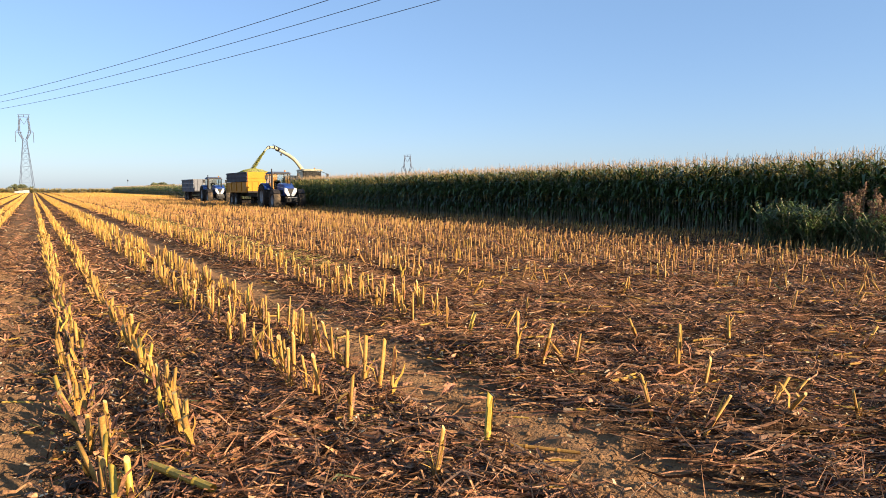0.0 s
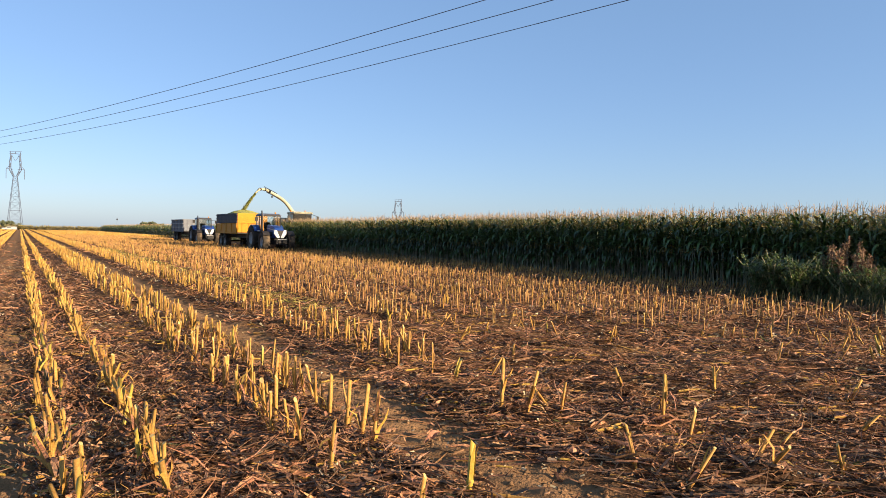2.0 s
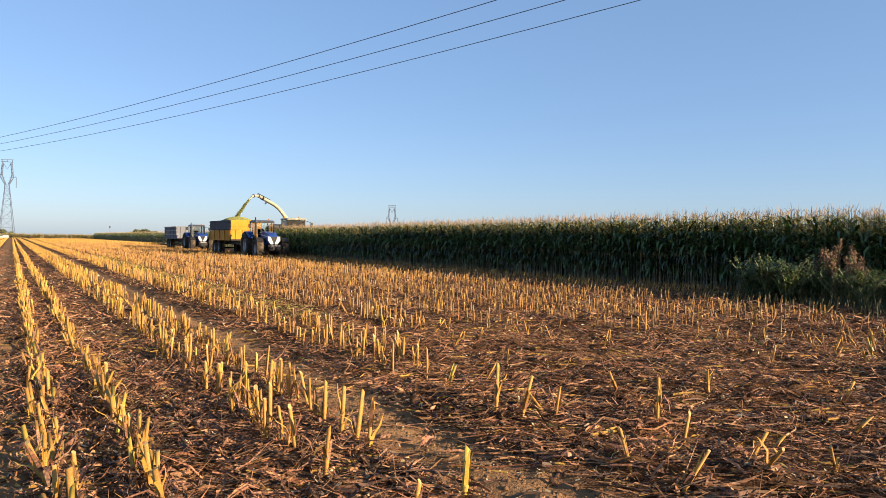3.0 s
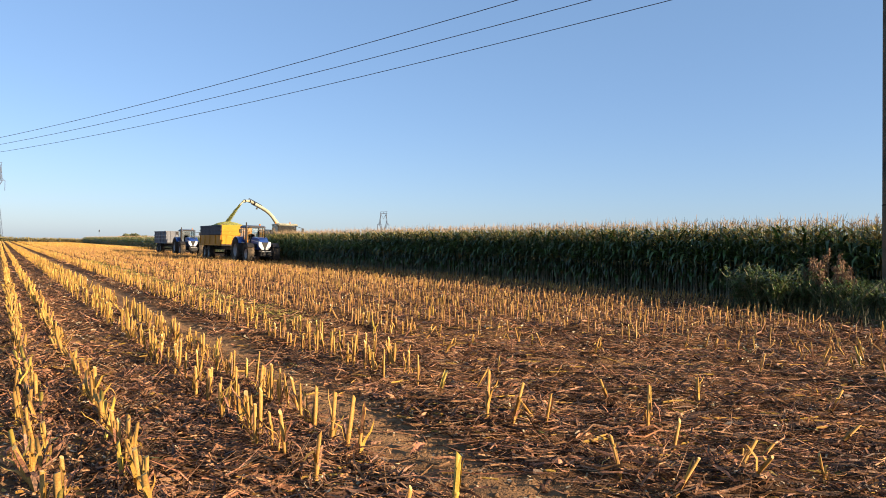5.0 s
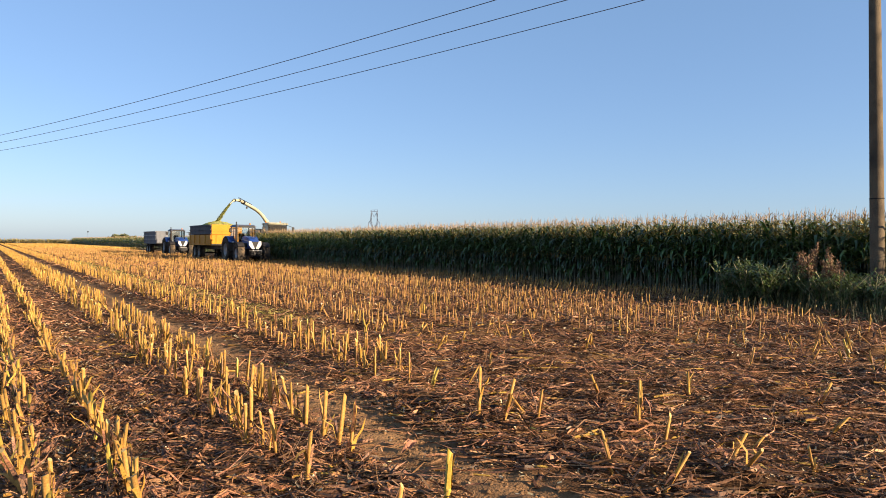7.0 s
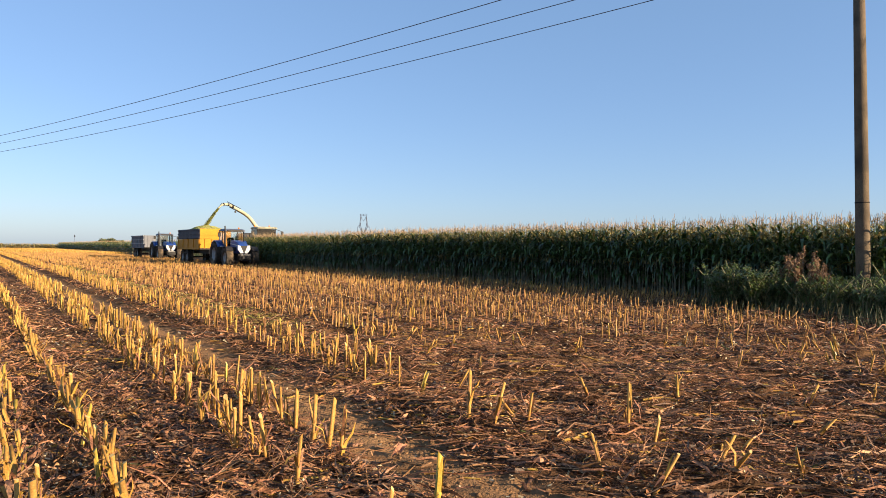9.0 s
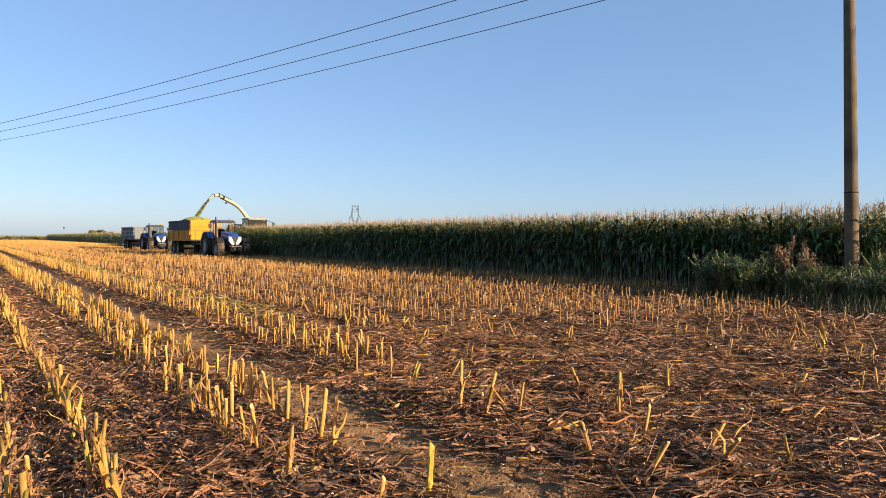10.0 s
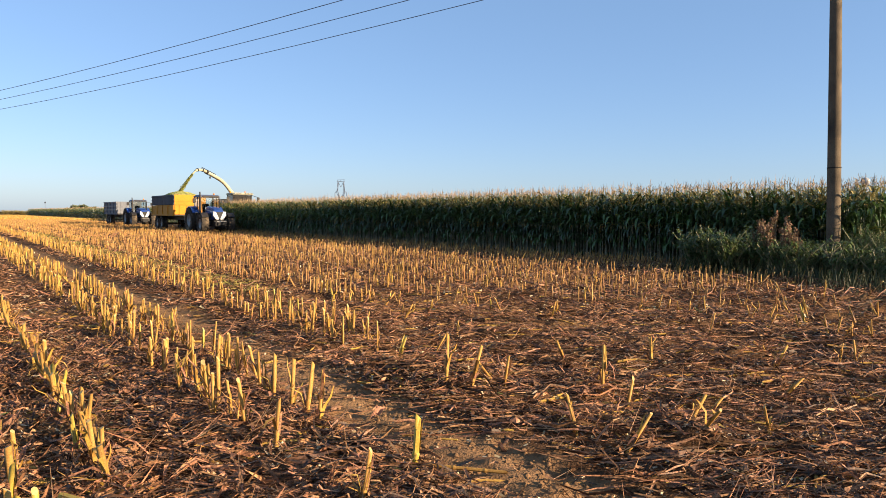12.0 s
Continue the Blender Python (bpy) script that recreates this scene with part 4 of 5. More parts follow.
def tractor(at, label):
    t = new("tractor")
    t.matrix_basis = pose(*at)
    tagged(t, label, "tractor", group="tractors")
    bm_part("chassis", box(-0.36, 0.36, -2.1, 1.5, 0.55, 1.05), DARK, t)
    bonnet = bm_part("bonnet", hull([(-0.15, 1.02), (-2.1, 1.02), (-2.3, 1.12), (-2.28, 1.5), (-2.05, 1.76), (-1.3, 1.93), (-0.15, 2.03)], -0.45, 0.45, 0.06, 0.22), BLUE, t, "glossy blue bonnet")
    bm_part("grille", plate([(-0.26, 1.60), (-0.04, 1.12), (0.04, 1.12), (0.26, 1.60)], -2.345, -2.22), DARK, bonnet)
    for s in (-1, 1):
        bm_part("headlight", hull([(-2.33, 1.36), (-2.12, 1.36), (-2.04, 1.66), (-2.22, 1.60)], s * 0.36 - 0.075, s * 0.36 + 0.075, 0.02), LAMP, bonnet, "clear headlight lens")
        bm_part("nose_cheek", plate([(s * 0.46, 1.64), (s * 0.48, 1.34), (s * 0.26, 1.04), (s * 0.05, 1.04), (s * 0.05, 1.12), (s * 0.27, 1.60)], -2.37, -2.20), ROOF, bonnet, "white nose panel")
        bm_part("side_vent", box(s * 0.43 - 0.02, s * 0.43 + 0.02, -1.75, -0.6, 1.18, 1.5, 0.01), DARK, bonnet)
    bm_part("front_linkage", box(-0.42, 0.42, -2.75, -2.15, 0.50, 0.88, 0.04), DARK, t)
    bm_part("front_weight", box(-0.30, 0.30, -2.86, -2.6, 0.62, 0.86, 0.04), DARK, t)
    bar((-0.34, -2.80, 0.92), (0.34, -2.80, 0.92), 0.035, "tow_pin_rail", RIM, t, 8, "bare steel rail")
    bm_part("front_axle", box(-0.85, 0.85, -1.62, -1.38, 0.55, 0.82, 0.03), DARK, t)
    bm_part("rear_axle", box(-0.85, 0.85, 1.08, 1.42, 0.68, 1.0, 0.03), DARK, t)
    for s in (-1, 1):
        wheel(t, s * 0.98, -1.5, 0.74, 0.54, 0.38, 18, name="front_wheel")
        wheel(t, s * 0.98, 1.25, 0.98, 0.62, 0.50, 20, name="rear_wheel")
        arc = [(-1.5 + 0.82 * math.cos(u), 0.74 + 0.82 * math.sin(u)) for u in np.linspace(0.35, 2.5, 9)]
        arc += [(-1.5 + 0.78 * math.cos(u), 0.74 + 0.78 * math.sin(u)) for u in np.linspace(2.5, 0.35, 9)]
        bm_part("front_mudguard", hull(arc, s * 0.98 - 0.25, s * 0.98 + 0.25, 0), DARK, t)
        arc = [(1.25 + 1.06 * math.cos(u), 0.98 + 1.06 * math.sin(u)) for u in np.linspace(0.75, 2.6, 10)]
        arc += [(1.25 + 1.01 * math.cos(u), 0.98 + 1.01 * math.sin(u)) for u in np.linspace(2.6, 0.75, 10)]
        bm_part("rear_mudguard", hull(arc, s * 0.93 - 0.27, s * 0.93 + 0.27, 0), BLUE, t, "blue rear mudguard")
        bm_part("fuel_tank", box(s * 0.62 - 0.24, s * 0.62 + 0.24, -0.55, 0.35, 0.55, 1.05, 0.06), DARK, t)
        for k in range(3):
            bm_part("step", box(s * 0.88 - 0.16, s * 0.88 + 0.16, -0.15, 0.15, 0.42 + 0.27 * k, 0.46 + 0.27 * k, 0.01), DARK, t)
        m_ = bm_part("mirror", box(s * 1.22 - 0.12, s * 1.22 + 0.12, -0.22, -0.16, 2.28, 2.62, 0.03), DARK, t)
        bar((s * 0.75, -0.05, 2.62), (s * 1.22, -0.18, 2.58), 0.02, "mirror_arm", DARK, t)
        for yy, zz, dy in ((-0.14, 2.06, 0.06), (1.45, 1.75, 0.0)):
            bar((s * 0.72, yy, 1.25 if yy < 0 else 1.7), (s * 0.70, yy + dy, 2.72), 0.045, "cab_post", DARK, t)
        bar((s * 0.76, 0.62, 1.4), (s * 0.73, 0.62, 2.72), 0.035, "cab_post", DARK, t)
        g = bm_part("side_window", box(s * 0.735 - 0.008, s * 0.735 + 0.008, -0.08, 1.4, 1.5, 2.68, 0), GLASS, t)
        bar((s * 0.5, -0.2, 2.77), (s * 0.5, -0.32, 2.77), 0.075, "work_light", LAMP, t, 10)
        bar((s * 0.28, -0.2, 2.77), (s * 0.28, -0.32, 2.77), 0.065, "work_light", LAMP, t, 10)
    bm_part("windscreen", box(-0.70, 0.70, -0.15, -0.13, 1.35, 2.70, 0), GLASS, t)
    bm_part("rear_window", box(-0.68, 0.68, 1.43, 1.45, 1.75, 2.70, 0), GLASS, t)
    bm_part("cab_floor", box(-0.72, 0.72, -0.2, 1.5, 1.05, 1.4, 0.03), DARK, t)
    bm_part("roof", hull([(-0.28, 2.72), (1.62, 2.72), (1.60, 2.84), (1.2, 2.92), (0.1, 2.92), (-0.26, 2.82)], -0.80, 0.80, 0.04, 0.12), ROOF_BLUE, t, "blue-grey cab roof")
    seat = bm_part("seat", hull([(0.45, 1.4), (1.0, 1.4), (1.08, 2.25), (0.92, 2.25), (0.85, 1.62), (0.45, 1.6)], -0.26, 0.26, 0.05), DARK, t)
    ringp = [(0.19 * math.cos(u), 0.18 + 0.07 * math.sin(u), 1.88 + 0.17 * math.sin(u)) for u in np.linspace(0, 6.283, 15)]
    tpart("steering_wheel", tube(ringp, np.full(15, 0.018), 5, 0), DARK, t)
    bar((0, -0.05, 1.4), (0, 0.18, 1.88), 0.035, "steering_column", DARK, t)
    bar((-0.80, -0.28, 1.3), (-0.80, -0.28, 2.75), 0.085, "exhaust_stack", DARK, t, 10)
    bar((-0.80, -0.28, 2.75), (-0.80, -0.22, 3.12), 0.05, "exhaust_pipe", DARK, t, 10)
    bar((0.62, 0.9, 2.88), (0.62, 0.9, 3.06), 0.06, "beacon", AMBER, t, 8)
    bm_part("light_bar", box(-0.62, 0.62, -0.33, -0.27, 2.70, 2.84, 0.02), DARK, t)
    for s in (-1, 1):
        bm_part("door_frame", box(s * 0.765 - 0.015, s * 0.765 + 0.015, -0.10, 0.58, 1.42, 1.50, 0.01), DARK, t)
        bm_part("door_handle", box(s * 0.785 - 0.02, s * 0.785 + 0.02, 0.40, 0.52, 1.66, 1.70, 0.01), DARK, t)
        bm_part("wing_light", box(s * 0.93 - 0.09, s * 0.93 + 0.09, 0.16, 0.24, 1.50, 1.60, 0.02), LAMP, t)
        bar((s * 0.30, -2.2, 0.62), (s * 0.34, -2.95, 0.55), 0.05, "lift_arm", DARK, t)
        bm_part("bonnet_stripe", hull([(-1.95, 1.60), (-0.25, 1.74), (-0.25, 1.80), (-1.95, 1.66)], s * 0.405 - 0.012, s * 0.405 + 0.012, 0), ROOF, t, "thin pale bonnet stripe")
    bm_part("drawbar_hitch", box(-0.12, 0.12, 1.4, 2.1, 0.45, 0.6, 0.02), DARK, t)
    return t


def trailer(at, label, lower, upper, length, full, z_top):
    t = new("tipping_trailer")
    t.matrix_basis = pose(*at)
    tagged(t, label, "trailer", group="grain trailers")
    L, W, z0, z1 = length / 2, 1.27, 1.38, z_top - 0.85 if upper is not lower else z_top
    bm_part("bed", box(-W, W, -L, L, z0 - 0.12, z0, 0.02), DARK, t)
    for s in (-1, 1):
        side = bm_part("side_wall", box(s * W - 0.03, s * W + 0.03, -L, L, z0, z1, 0.012), lower, t)
        for y in np.linspace(-L + 0.08, L - 0.08, 5):
            bm_part("post", box(s * (W + 0.055) - 0.03, s * (W + 0.055) + 0.03, y - 0.05, y + 0.05, z0 - 0.1, z1 - 0.01, 0.01), lower, side)
        bm_part("rub_rail", box(s * (W + 0.06) - 0.035, s * (W + 0.06) + 0.035, -L, L, z0 - 0.12, z0 + 0.02, 0.015), lower, side)
        if upper is lower:
            for zz in (z0 + 0.42, z0 + 0.86, z1 - 0.06):
                bm_part("side_rib", box(s * (W + 0.10) - 0.04, s * (W + 0.10) + 0.04, -L, L, zz - 0.055, zz + 0.055, 0.015), PALE, side, "pale grey stiffening rib")
        if upper is not lower:
            for a0, b0 in ((-L, -0.01), (0.01, L)):
                bm_part("side_extension", box(s * W - 0.025, s * W + 0.025, a0, b0, z1 + 0.02, z_top, 0.012), upper, t, "grey raised sideboard")
                for zz in (z1 + 0.10, z1 + 0.42, z1 + 0.76):
                    bm_part("rib", box(s * (W + 0.055) - 0.04, s * (W + 0.055) + 0.04, a0 + 0.03, b0 - 0.03, zz - 0.04, zz + 0.04, 0.012), upper, t)
        for y in (L * 0.25, L * 0.25 + 1.45):
            wheel(t, s * 0.98, y, 0.66, 0.48, 0.30, 16, name="trailer_wheel")
        bm_part("mudguard", box(s * 0.98 - 0.27, s * 0.98 + 0.27, L * 0.25 - 0.7, L * 0.25 + 2.15, 0.945, 0.975, 0.01), DARK, t)
        bm_part("chassis_beam", box(s * 0.4 - 0.07, s * 0.4 + 0.07, -L, L, 0.92, 1.27, 0.02), DARK, t)
    for y, n_ in ((-L, "front_wall"), (L, "tailgate")):
        bm_part(n_, box(-W, W, y - 0.03, y + 0.03, z0, z1, 0.012), lower, t)
        for x in (-0.85, -0.28, 0.28, 0.85):
            bm_part("post", box(x - 0.05, x + 0.05, y + math.copysign(0.05, y) - 0.03, y + math.copysign(0.05, y) + 0.03, z0, z1, 0.01), lower, t)
        if upper is not lower:
            bm_part("end_extension", box(-W, W, y - 0.025, y + 0.025, z1 + 0.02, z_top, 0.012), lower, t)
            bm_part("rib", box(-W, W, y + math.copysign(0.035, y) - 0.02, y + math.copysign(0.035, y) + 0.02, z1 + 0.3, z1 + 0.37, 0.008), lower, t)
    for y in (L * 0.25, L * 0.25 + 1.45):
        bar((-0.98, y, 0.6), (0.98, y, 0.6), 0.07, "axle", DARK, t)
    for s in (-1, 1):
        bar((s * 0.4, -L, 0.85), (0, -L - 1.6, 0.56), 0.07, "drawbar", DARK, t)
    bar((0.25, -L - 1.0, 0.0), (0.25, -L - 1.0, 0.95), 0.04, "jack_leg", DARK, t)
    if full:
        bm = bmesh.new()
        bmesh.ops.create_grid(bm, x_segments=34, y_segments=90, size=1)
        for v in bm.verts:
            x, y = v.co.x, v.co.y
            hump = max(0, 1 - x * x) ** 0.6 * (0.20 + 0.30 * math.exp(-((y + 0.25) / 0.45) ** 2))
            v.co = (x * (W - 0.04), y * (L - 0.04), z_top - 0.14 + hump * (1 - abs(y) ** 6) + 0.05 * noise.noise(Vector((x * 6, y * 16, 1))) + 0.03 * noise.noise(Vector((x * 20, y * 60, 4))))
        heap = tagged(bm_part("silage_heap", bm, SILAGE), "heaped green chopped maize filling the yellow trailer", "silage")
        heap.matrix_basis = pose(*at)
    return t


def harvester(at):
    t = new("forage_harvester")
    t.matrix_basis = pose(*at)
    tagged(t, "cream and lime forage harvester with long arched spout", "harvester")
    bm_part("body", hull([(-0.6, 0.9), (3.9, 0.9), (4.0, 2.5), (3.4, 2.85), (0.6, 2.85), (-0.6, 2.0)], -1.25, 1.25, 0.08), CREAM, t)
    for s in (-1, 1):
        bm_part("side_panel", box(s * 1.27 - 0.03, s * 1.27 + 0.03, 0.4, 3.6, 1.35, 2.45, 0.03), LIME, t, "lime side panel")
        for k in range(6):
            bm_part("cooling_slat", box(s * 1.31 - 0.015, s * 1.31 + 0.015, 2.4, 3.5, 1.5 + 0.14 * k, 1.56 + 0.14 * k, 0.005), DARK, t)
        wheel(t, s * 1.15, -0.2, 0.95, 0.65, 0.5, 20, name="front_wheel")
        wheel(t, s * 1.05, 3.0, 0.68, 0.5, 0.38, 18, name="rear_wheel")
        bar((s * 0.85, -1.5, 1.9), (s * 0.85, -1.42, 3.25), 0.05, "cab_post", DARK, t)
        bar((s * 0.85, 0.05, 1.9), (s * 0.85, 0.05, 3.25), 0.06, "cab_post", DARK, t)
        bm_part("side_window", box(s * 0.87 - 0.008, s * 0.87 + 0.008, -1.45, 0.0, 2.0, 3.2, 0), GLASS_DARK, t)
        bm_part("mirror", box(s * 1.42 - 0.12, s * 1.42 + 0.12, -1.75, -1.68, 2.55, 3.02, 0.03), DARK, t)
        bar((s * 0.85, -1.5, 3.2), (s * 1.42, -1.7, 3.0), 0.025, "mirror_arm", DARK, t)
        for k in range(3):
            bar((s * (0.25 + 0.27 * k), -1.72, 3.36), (s * (0.25 + 0.27 * k), -1.80, 3.36), 0.07, "work_light", LAMP, t, 8)
    bm_part("cab_floor", box(-0.9, 0.9, -1.55, 0.1, 1.6, 2.0, 0.04), DARK, t)
    bm_part("cab_back", box(-0.9, 0.9, 0.04, 0.12, 1.95, 3.22, 0.02), DARK, t)
    bm_part("seat", hull([(-0.8, 2.0), (-0.25, 2.0), (-0.15, 2.8), (-0.3, 2.8), (-0.38, 2.2), (-0.8, 2.2)], -0.27, 0.27, 0.05), DARK, t)
    bm_part("windscreen", box(-0.83, 0.83, -1.50, -1.48, 2.0, 3.2, 0), GLASS_DARK, t)
    bm_part("roof", hull([(-1.75, 3.24), (0.25, 3.24), (0.2, 3.40), (-1.6, 3.42)], -1.0, 1.0, 0.05, 0.1), CREAM, t, "cream cab roof")
    bar((0.7, -0.2, 3.40), (0.7, -0.2, 3.58), 0.06, "beacon", AMBER, t, 8)
    bar((-0.7, -0.2, 3.40), (-0.7, -0.2, 3.58), 0.06, "beacon", AMBER, t, 8)
    head = bm_part("maize_header", box(-3.0, 3.0, -3.6, -2.2, 0.25, 1.15, 0.08), LIME, t)
    for k in range(9):
        x = -2.8 + 0.7 * k
        bm_part("divider_snout", hull([(-3.55, 0.2), (-4.6, 0.12), (-4.5, 0.2), (-3.55, 0.75)], x - 0.09, x + 0.09, 0.02), LIME, head)
    bm_part("feed_housing", hull([(-2.3, 0.4), (-0.7, 0.9), (-0.7, 1.7), (-2.3, 1.1)], -0.55, 0.55, 0.04), DARK, t)
    return t


TRAC = (16.9, 53.9, 0.0)
tractor(TRAC, "blue tractor with white-nosed bonnet pulling a yellow trailer")
trailer((16.9, 62.6, 0.0), "yellow tipping trailer with grey raised sideboards, full of silage", ORANGE, STEEL, 7.2, True, 3.0)
HARV = (22.6, 64.0, 0.0)
hv = harvester(HARV)
tractor((17.9, 81.5, 0.0), "blue tractor waiting behind with an empty grey trailer")
trailer((17.9, 90.3, 0.0), "light grey high-sided tipping trailer standing on stubble", SILVER, SILVER, 7.4, False, 2.75)

# spout: swings from the harvester over the trailer; the chopped crop falls from its end
S2 = Vector((18.07, 61.47, 5.15))
KNOTS = [Vector(p) for p in ((22.6, 64.9, 2.6), (22.38, 64.66, 3.41), (22.15, 64.49, 3.62), (21.70, 64.16, 4.07), (21.05, 63.67, 4.51), (20.34, 63.15, 4.82), (19.31, 62.39, 5.16),
                             (18.91, 62.09, 5.28), (18.39, 61.70, 5.28), tuple(S2), (17.89, 61.33, 4.94))]
tt = np.linspace(0, 1, 15)


def arch(u):
    """A smooth curve through the knots."""
    f = u * (len(KNOTS) - 3)
    i = min(int(f), len(KNOTS) - 4)
    f -= i
    p0, p1, p2, p3 = KNOTS[i:i + 4]
    return 0.5 * (2 * p1 + (p2 - p0) * f + (2 * p0 - 5 * p1 + 4 * p2 - p3) * f * f + (3 * p1 - p0 - 3 * p2 + p3) * f ** 3)


sp = [tuple(arch(u) - Vector(HARV)) for u in tt]
tpart("spout", tube(sp, np.linspace(0.19, 0.10, 15), 8, 0), CREAM, hv, "long cream arched spout", True)
mouth = Vector(sp[-1])
bm_part("spout_flap", hull([(-0.13, 0.02), (0.13, 0.02), (0.10, -0.36), (-0.10, -0.36)], -0.05, 0.05, 0.01), CREAM, hv).matrix_basis = Matrix.Translation(mouth) @ Matrix.Rotation(radians(45), 4, "Y")
tpart("spout_rail", tube([tuple(Vector(p) + Vector((0, 0, -0.19))) for p in sp[1:-4]], np.full(10, 0.03), 4, 0), DARK, hv)
for i in (9, 11, 13):
    tpart("spout_joint", tube([sp[i], tuple((Vector(sp[i]) * 0.6 + Vector(sp[i - 1]) * 0.4))], [0.155, 0.155], 8, 0), DARK, hv, "dark spout joint")
bar(tuple(Vector(sp[7]) + Vector((0, 0, 0.20))), tuple(Vector(sp[11]) + Vector((0, 0, 0.24))), 0.028, "flap_cylinder", DARK, hv)
bm_part("spout_camera", box(-0.07, 0.07, -0.07, 0.07, -0.42, -0.24), DARK, hv).location = Vector(sp[8])
stream = Crowd()
n = 8000
u = rng.random(n)
start, fall = np.array(S2) + [-0.15, 0.02, -0.18], np.array([-1.05, 0.5, 0.0])
wide = 0.035 + 0.055 * u
P = start + fall * u[:, None] + np.stack([rng.normal(0, 1, n) * wide, rng.normal(0, 1, n) * wide * 1.4, -1.70 * u ** 1.08], 1)
bit = strip([(-0.022, 0, 0), (0.022, 0, 0.008)], [0.026, 0.02], (0, 1, 0.2), 0)
stream.add(bit, P, turn(rng.uniform(0, 6, n), rng.uniform(0, 3, n), rng.uniform(0, 6, n), np.ones((n, 3))))
tagged(stream.done("chopped_maize_stream", [SILAGE]), "green chopped maize falling from spout into the trailer", "silage", kind="stuff")


# ---- weeds and verge by the pole ----
def leaf_blob(r, base, L, az, up, w, slot):
    """A single pointed leaf."""
    o = np.array([np.cos(az) * np.cos(up), np.sin(az) * np.cos(up), np.sin(up)])
    s = np.array([-np.sin(az), np.cos(az), r.uniform(-0.4, 0.4)])
    P = [base, base + o * L * 0.5 + [0, 0, 0.02], base + o * L - [0, 0, L * 0.25]]
    return strip(P, [w * 0.35, w, w * 0.1], s, slot)


def weed_template(seed, H, spread_, n_stem, leaf_l, leaf_w, n_leaf, seed_head=0):
    """A branching weed: slots 0 leaf, 1 stem, 2 seed head."""
    r = np.random.default_rng(seed)
    parts = []
    for _ in range(n_stem):
        az, out = r.uniform(0, 6.28), r.uniform(0.15, 1.0) * spread_
        h = H * r.uniform(0.65, 1.0)
        t = np.linspace(0, 1, 5)
        P = np.stack([np.cos(az) * out * t ** 1.4 + r.normal(0, 0.02, 5), np.sin(az) * out * t ** 1.4 + r.normal(0, 0.02, 5), h * t], 1)
        parts.append(tube(P, np.linspace(0.011, 0.004, 5), 3, 1))
        for k in range(3):
            u = r.uniform(0.3, 0.8)
            b = np.array([np.interp(u, t, P[:, j]) for j in range(3)])
            a2 = r.uniform(0, 6.28)
            e2 = b + np.array([np.cos(a2) * 0.18, np.sin(a2) * 0.18, 0.22]) * r.uniform(0.6, 1.4) * H / 1.2
            parts.append(tube([b, (b + e2) / 2 + [0, 0, 0.01], e2], [0.006, 0.004, 0.003], 3, 1))
            for _ in range(n_leaf // 4):
                q = b + (e2 - b) * r.uniform(0.2, 1.05)
                parts.append(leaf_blob(r, q, leaf_l * r.uniform(0.6, 1.3), r.uniform(0, 6.28), r.uniform(-0.3, 0.7), leaf_w * r.uniform(0.7, 1.3), 0))
        for _ in range(n_leaf):
            u = r.uniform(0.12, 1.0) if not seed_head else r.uniform(0.05, 0.6)
            q = np.array([np.interp(u, t, P[:, j]) for j in range(3)])
            parts.append(leaf_blob(r, q, leaf_l * r.uniform(0.6, 1.3), r.uniform(0, 6.28), r.uniform(-0.3, 0.8), leaf_w * r.uniform(0.7, 1.3), 0))
        for _ in range(seed_head):
            u = r.uniform(0.55, 1.04)
            q = np.array([np.interp(u, t, P[:, j]) for j in range(3)]) + r.normal(0, 0.022, 3)
            parts.append(leaf_blob(r, q, 0.05, r.uniform(0, 6.28), r.uniform(-0.6, 1.2), 0.03, 2))
    return join(*parts)


def weed(name, T, at_, rz, s, mats, label, cat):
    ob = assemble(name, T, pose(at_[0], at_[1], 0, 0, 0, rz) @ Matrix.Scale(s, 4))
    return tagged(ob, label, cat, group="verge weeds")


WEED_MATS = [WEED, WEED_STEM, SEED]
BUSH_T = [weed_template(700 + s, 1.3, 0.8, 12, 0.12, 0.056, 30) for s in range(4)]
DOCK_T = [weed_template(720 + s, 1.55, 0.20, 7, 0.16, 0.05, 8, 110) for s in range(3)]
LOW_T = [weed_template(740 + s, 0.8, 0.55, 8, 0.13, 0.03, 16) for s in range(4)]
FERN_T = [weed_template(760 + s, 1.35, 0.65, 15, 0.09, 0.014, 60) for s in range(3)]
WEED_PARTS = (("foliage", [0]), ("branching_stem", [1]), ("seed_head", [2]))
BUSH_P, DOCK_P, FERN_P = [[split(T, WEED_MATS, WEED_PARTS) for T in Ts] for Ts in (BUSH_T, DOCK_T, FERN_T)]
for k, (x, y, s) in enumerate(((16.7, 10.9, 1.02), (16.9, 11.5, 0.95), (16.6, 10.3, 1.0), (17.2, 10.0, 0.92), (17.4, 11.3, 0.95), (17.6, 12.0, 0.8), (17.9, 10.5, 1.0))):
    weed("weed_bush", BUSH_P[k % 4], (x, y), 67 * k, s, WEED_MATS, "leafy green weed bush with pale forked stems before maize", "weed bush")
for k, (x, y, s) in enumerate(((17.6, 9.7, 1.08), (17.8, 10.1, 0.92), (17.5, 9.25, 0.88), (17.9, 9.4, 1.0), (17.7, 9.95, 0.85), (17.6, 9.0, 0.82))):
    weed("dock_plant", DOCK_P[k % 3], (x, y), 80 * k, s, WEED_MATS, "withered dock with red-brown seed heads among weeds", "dock")
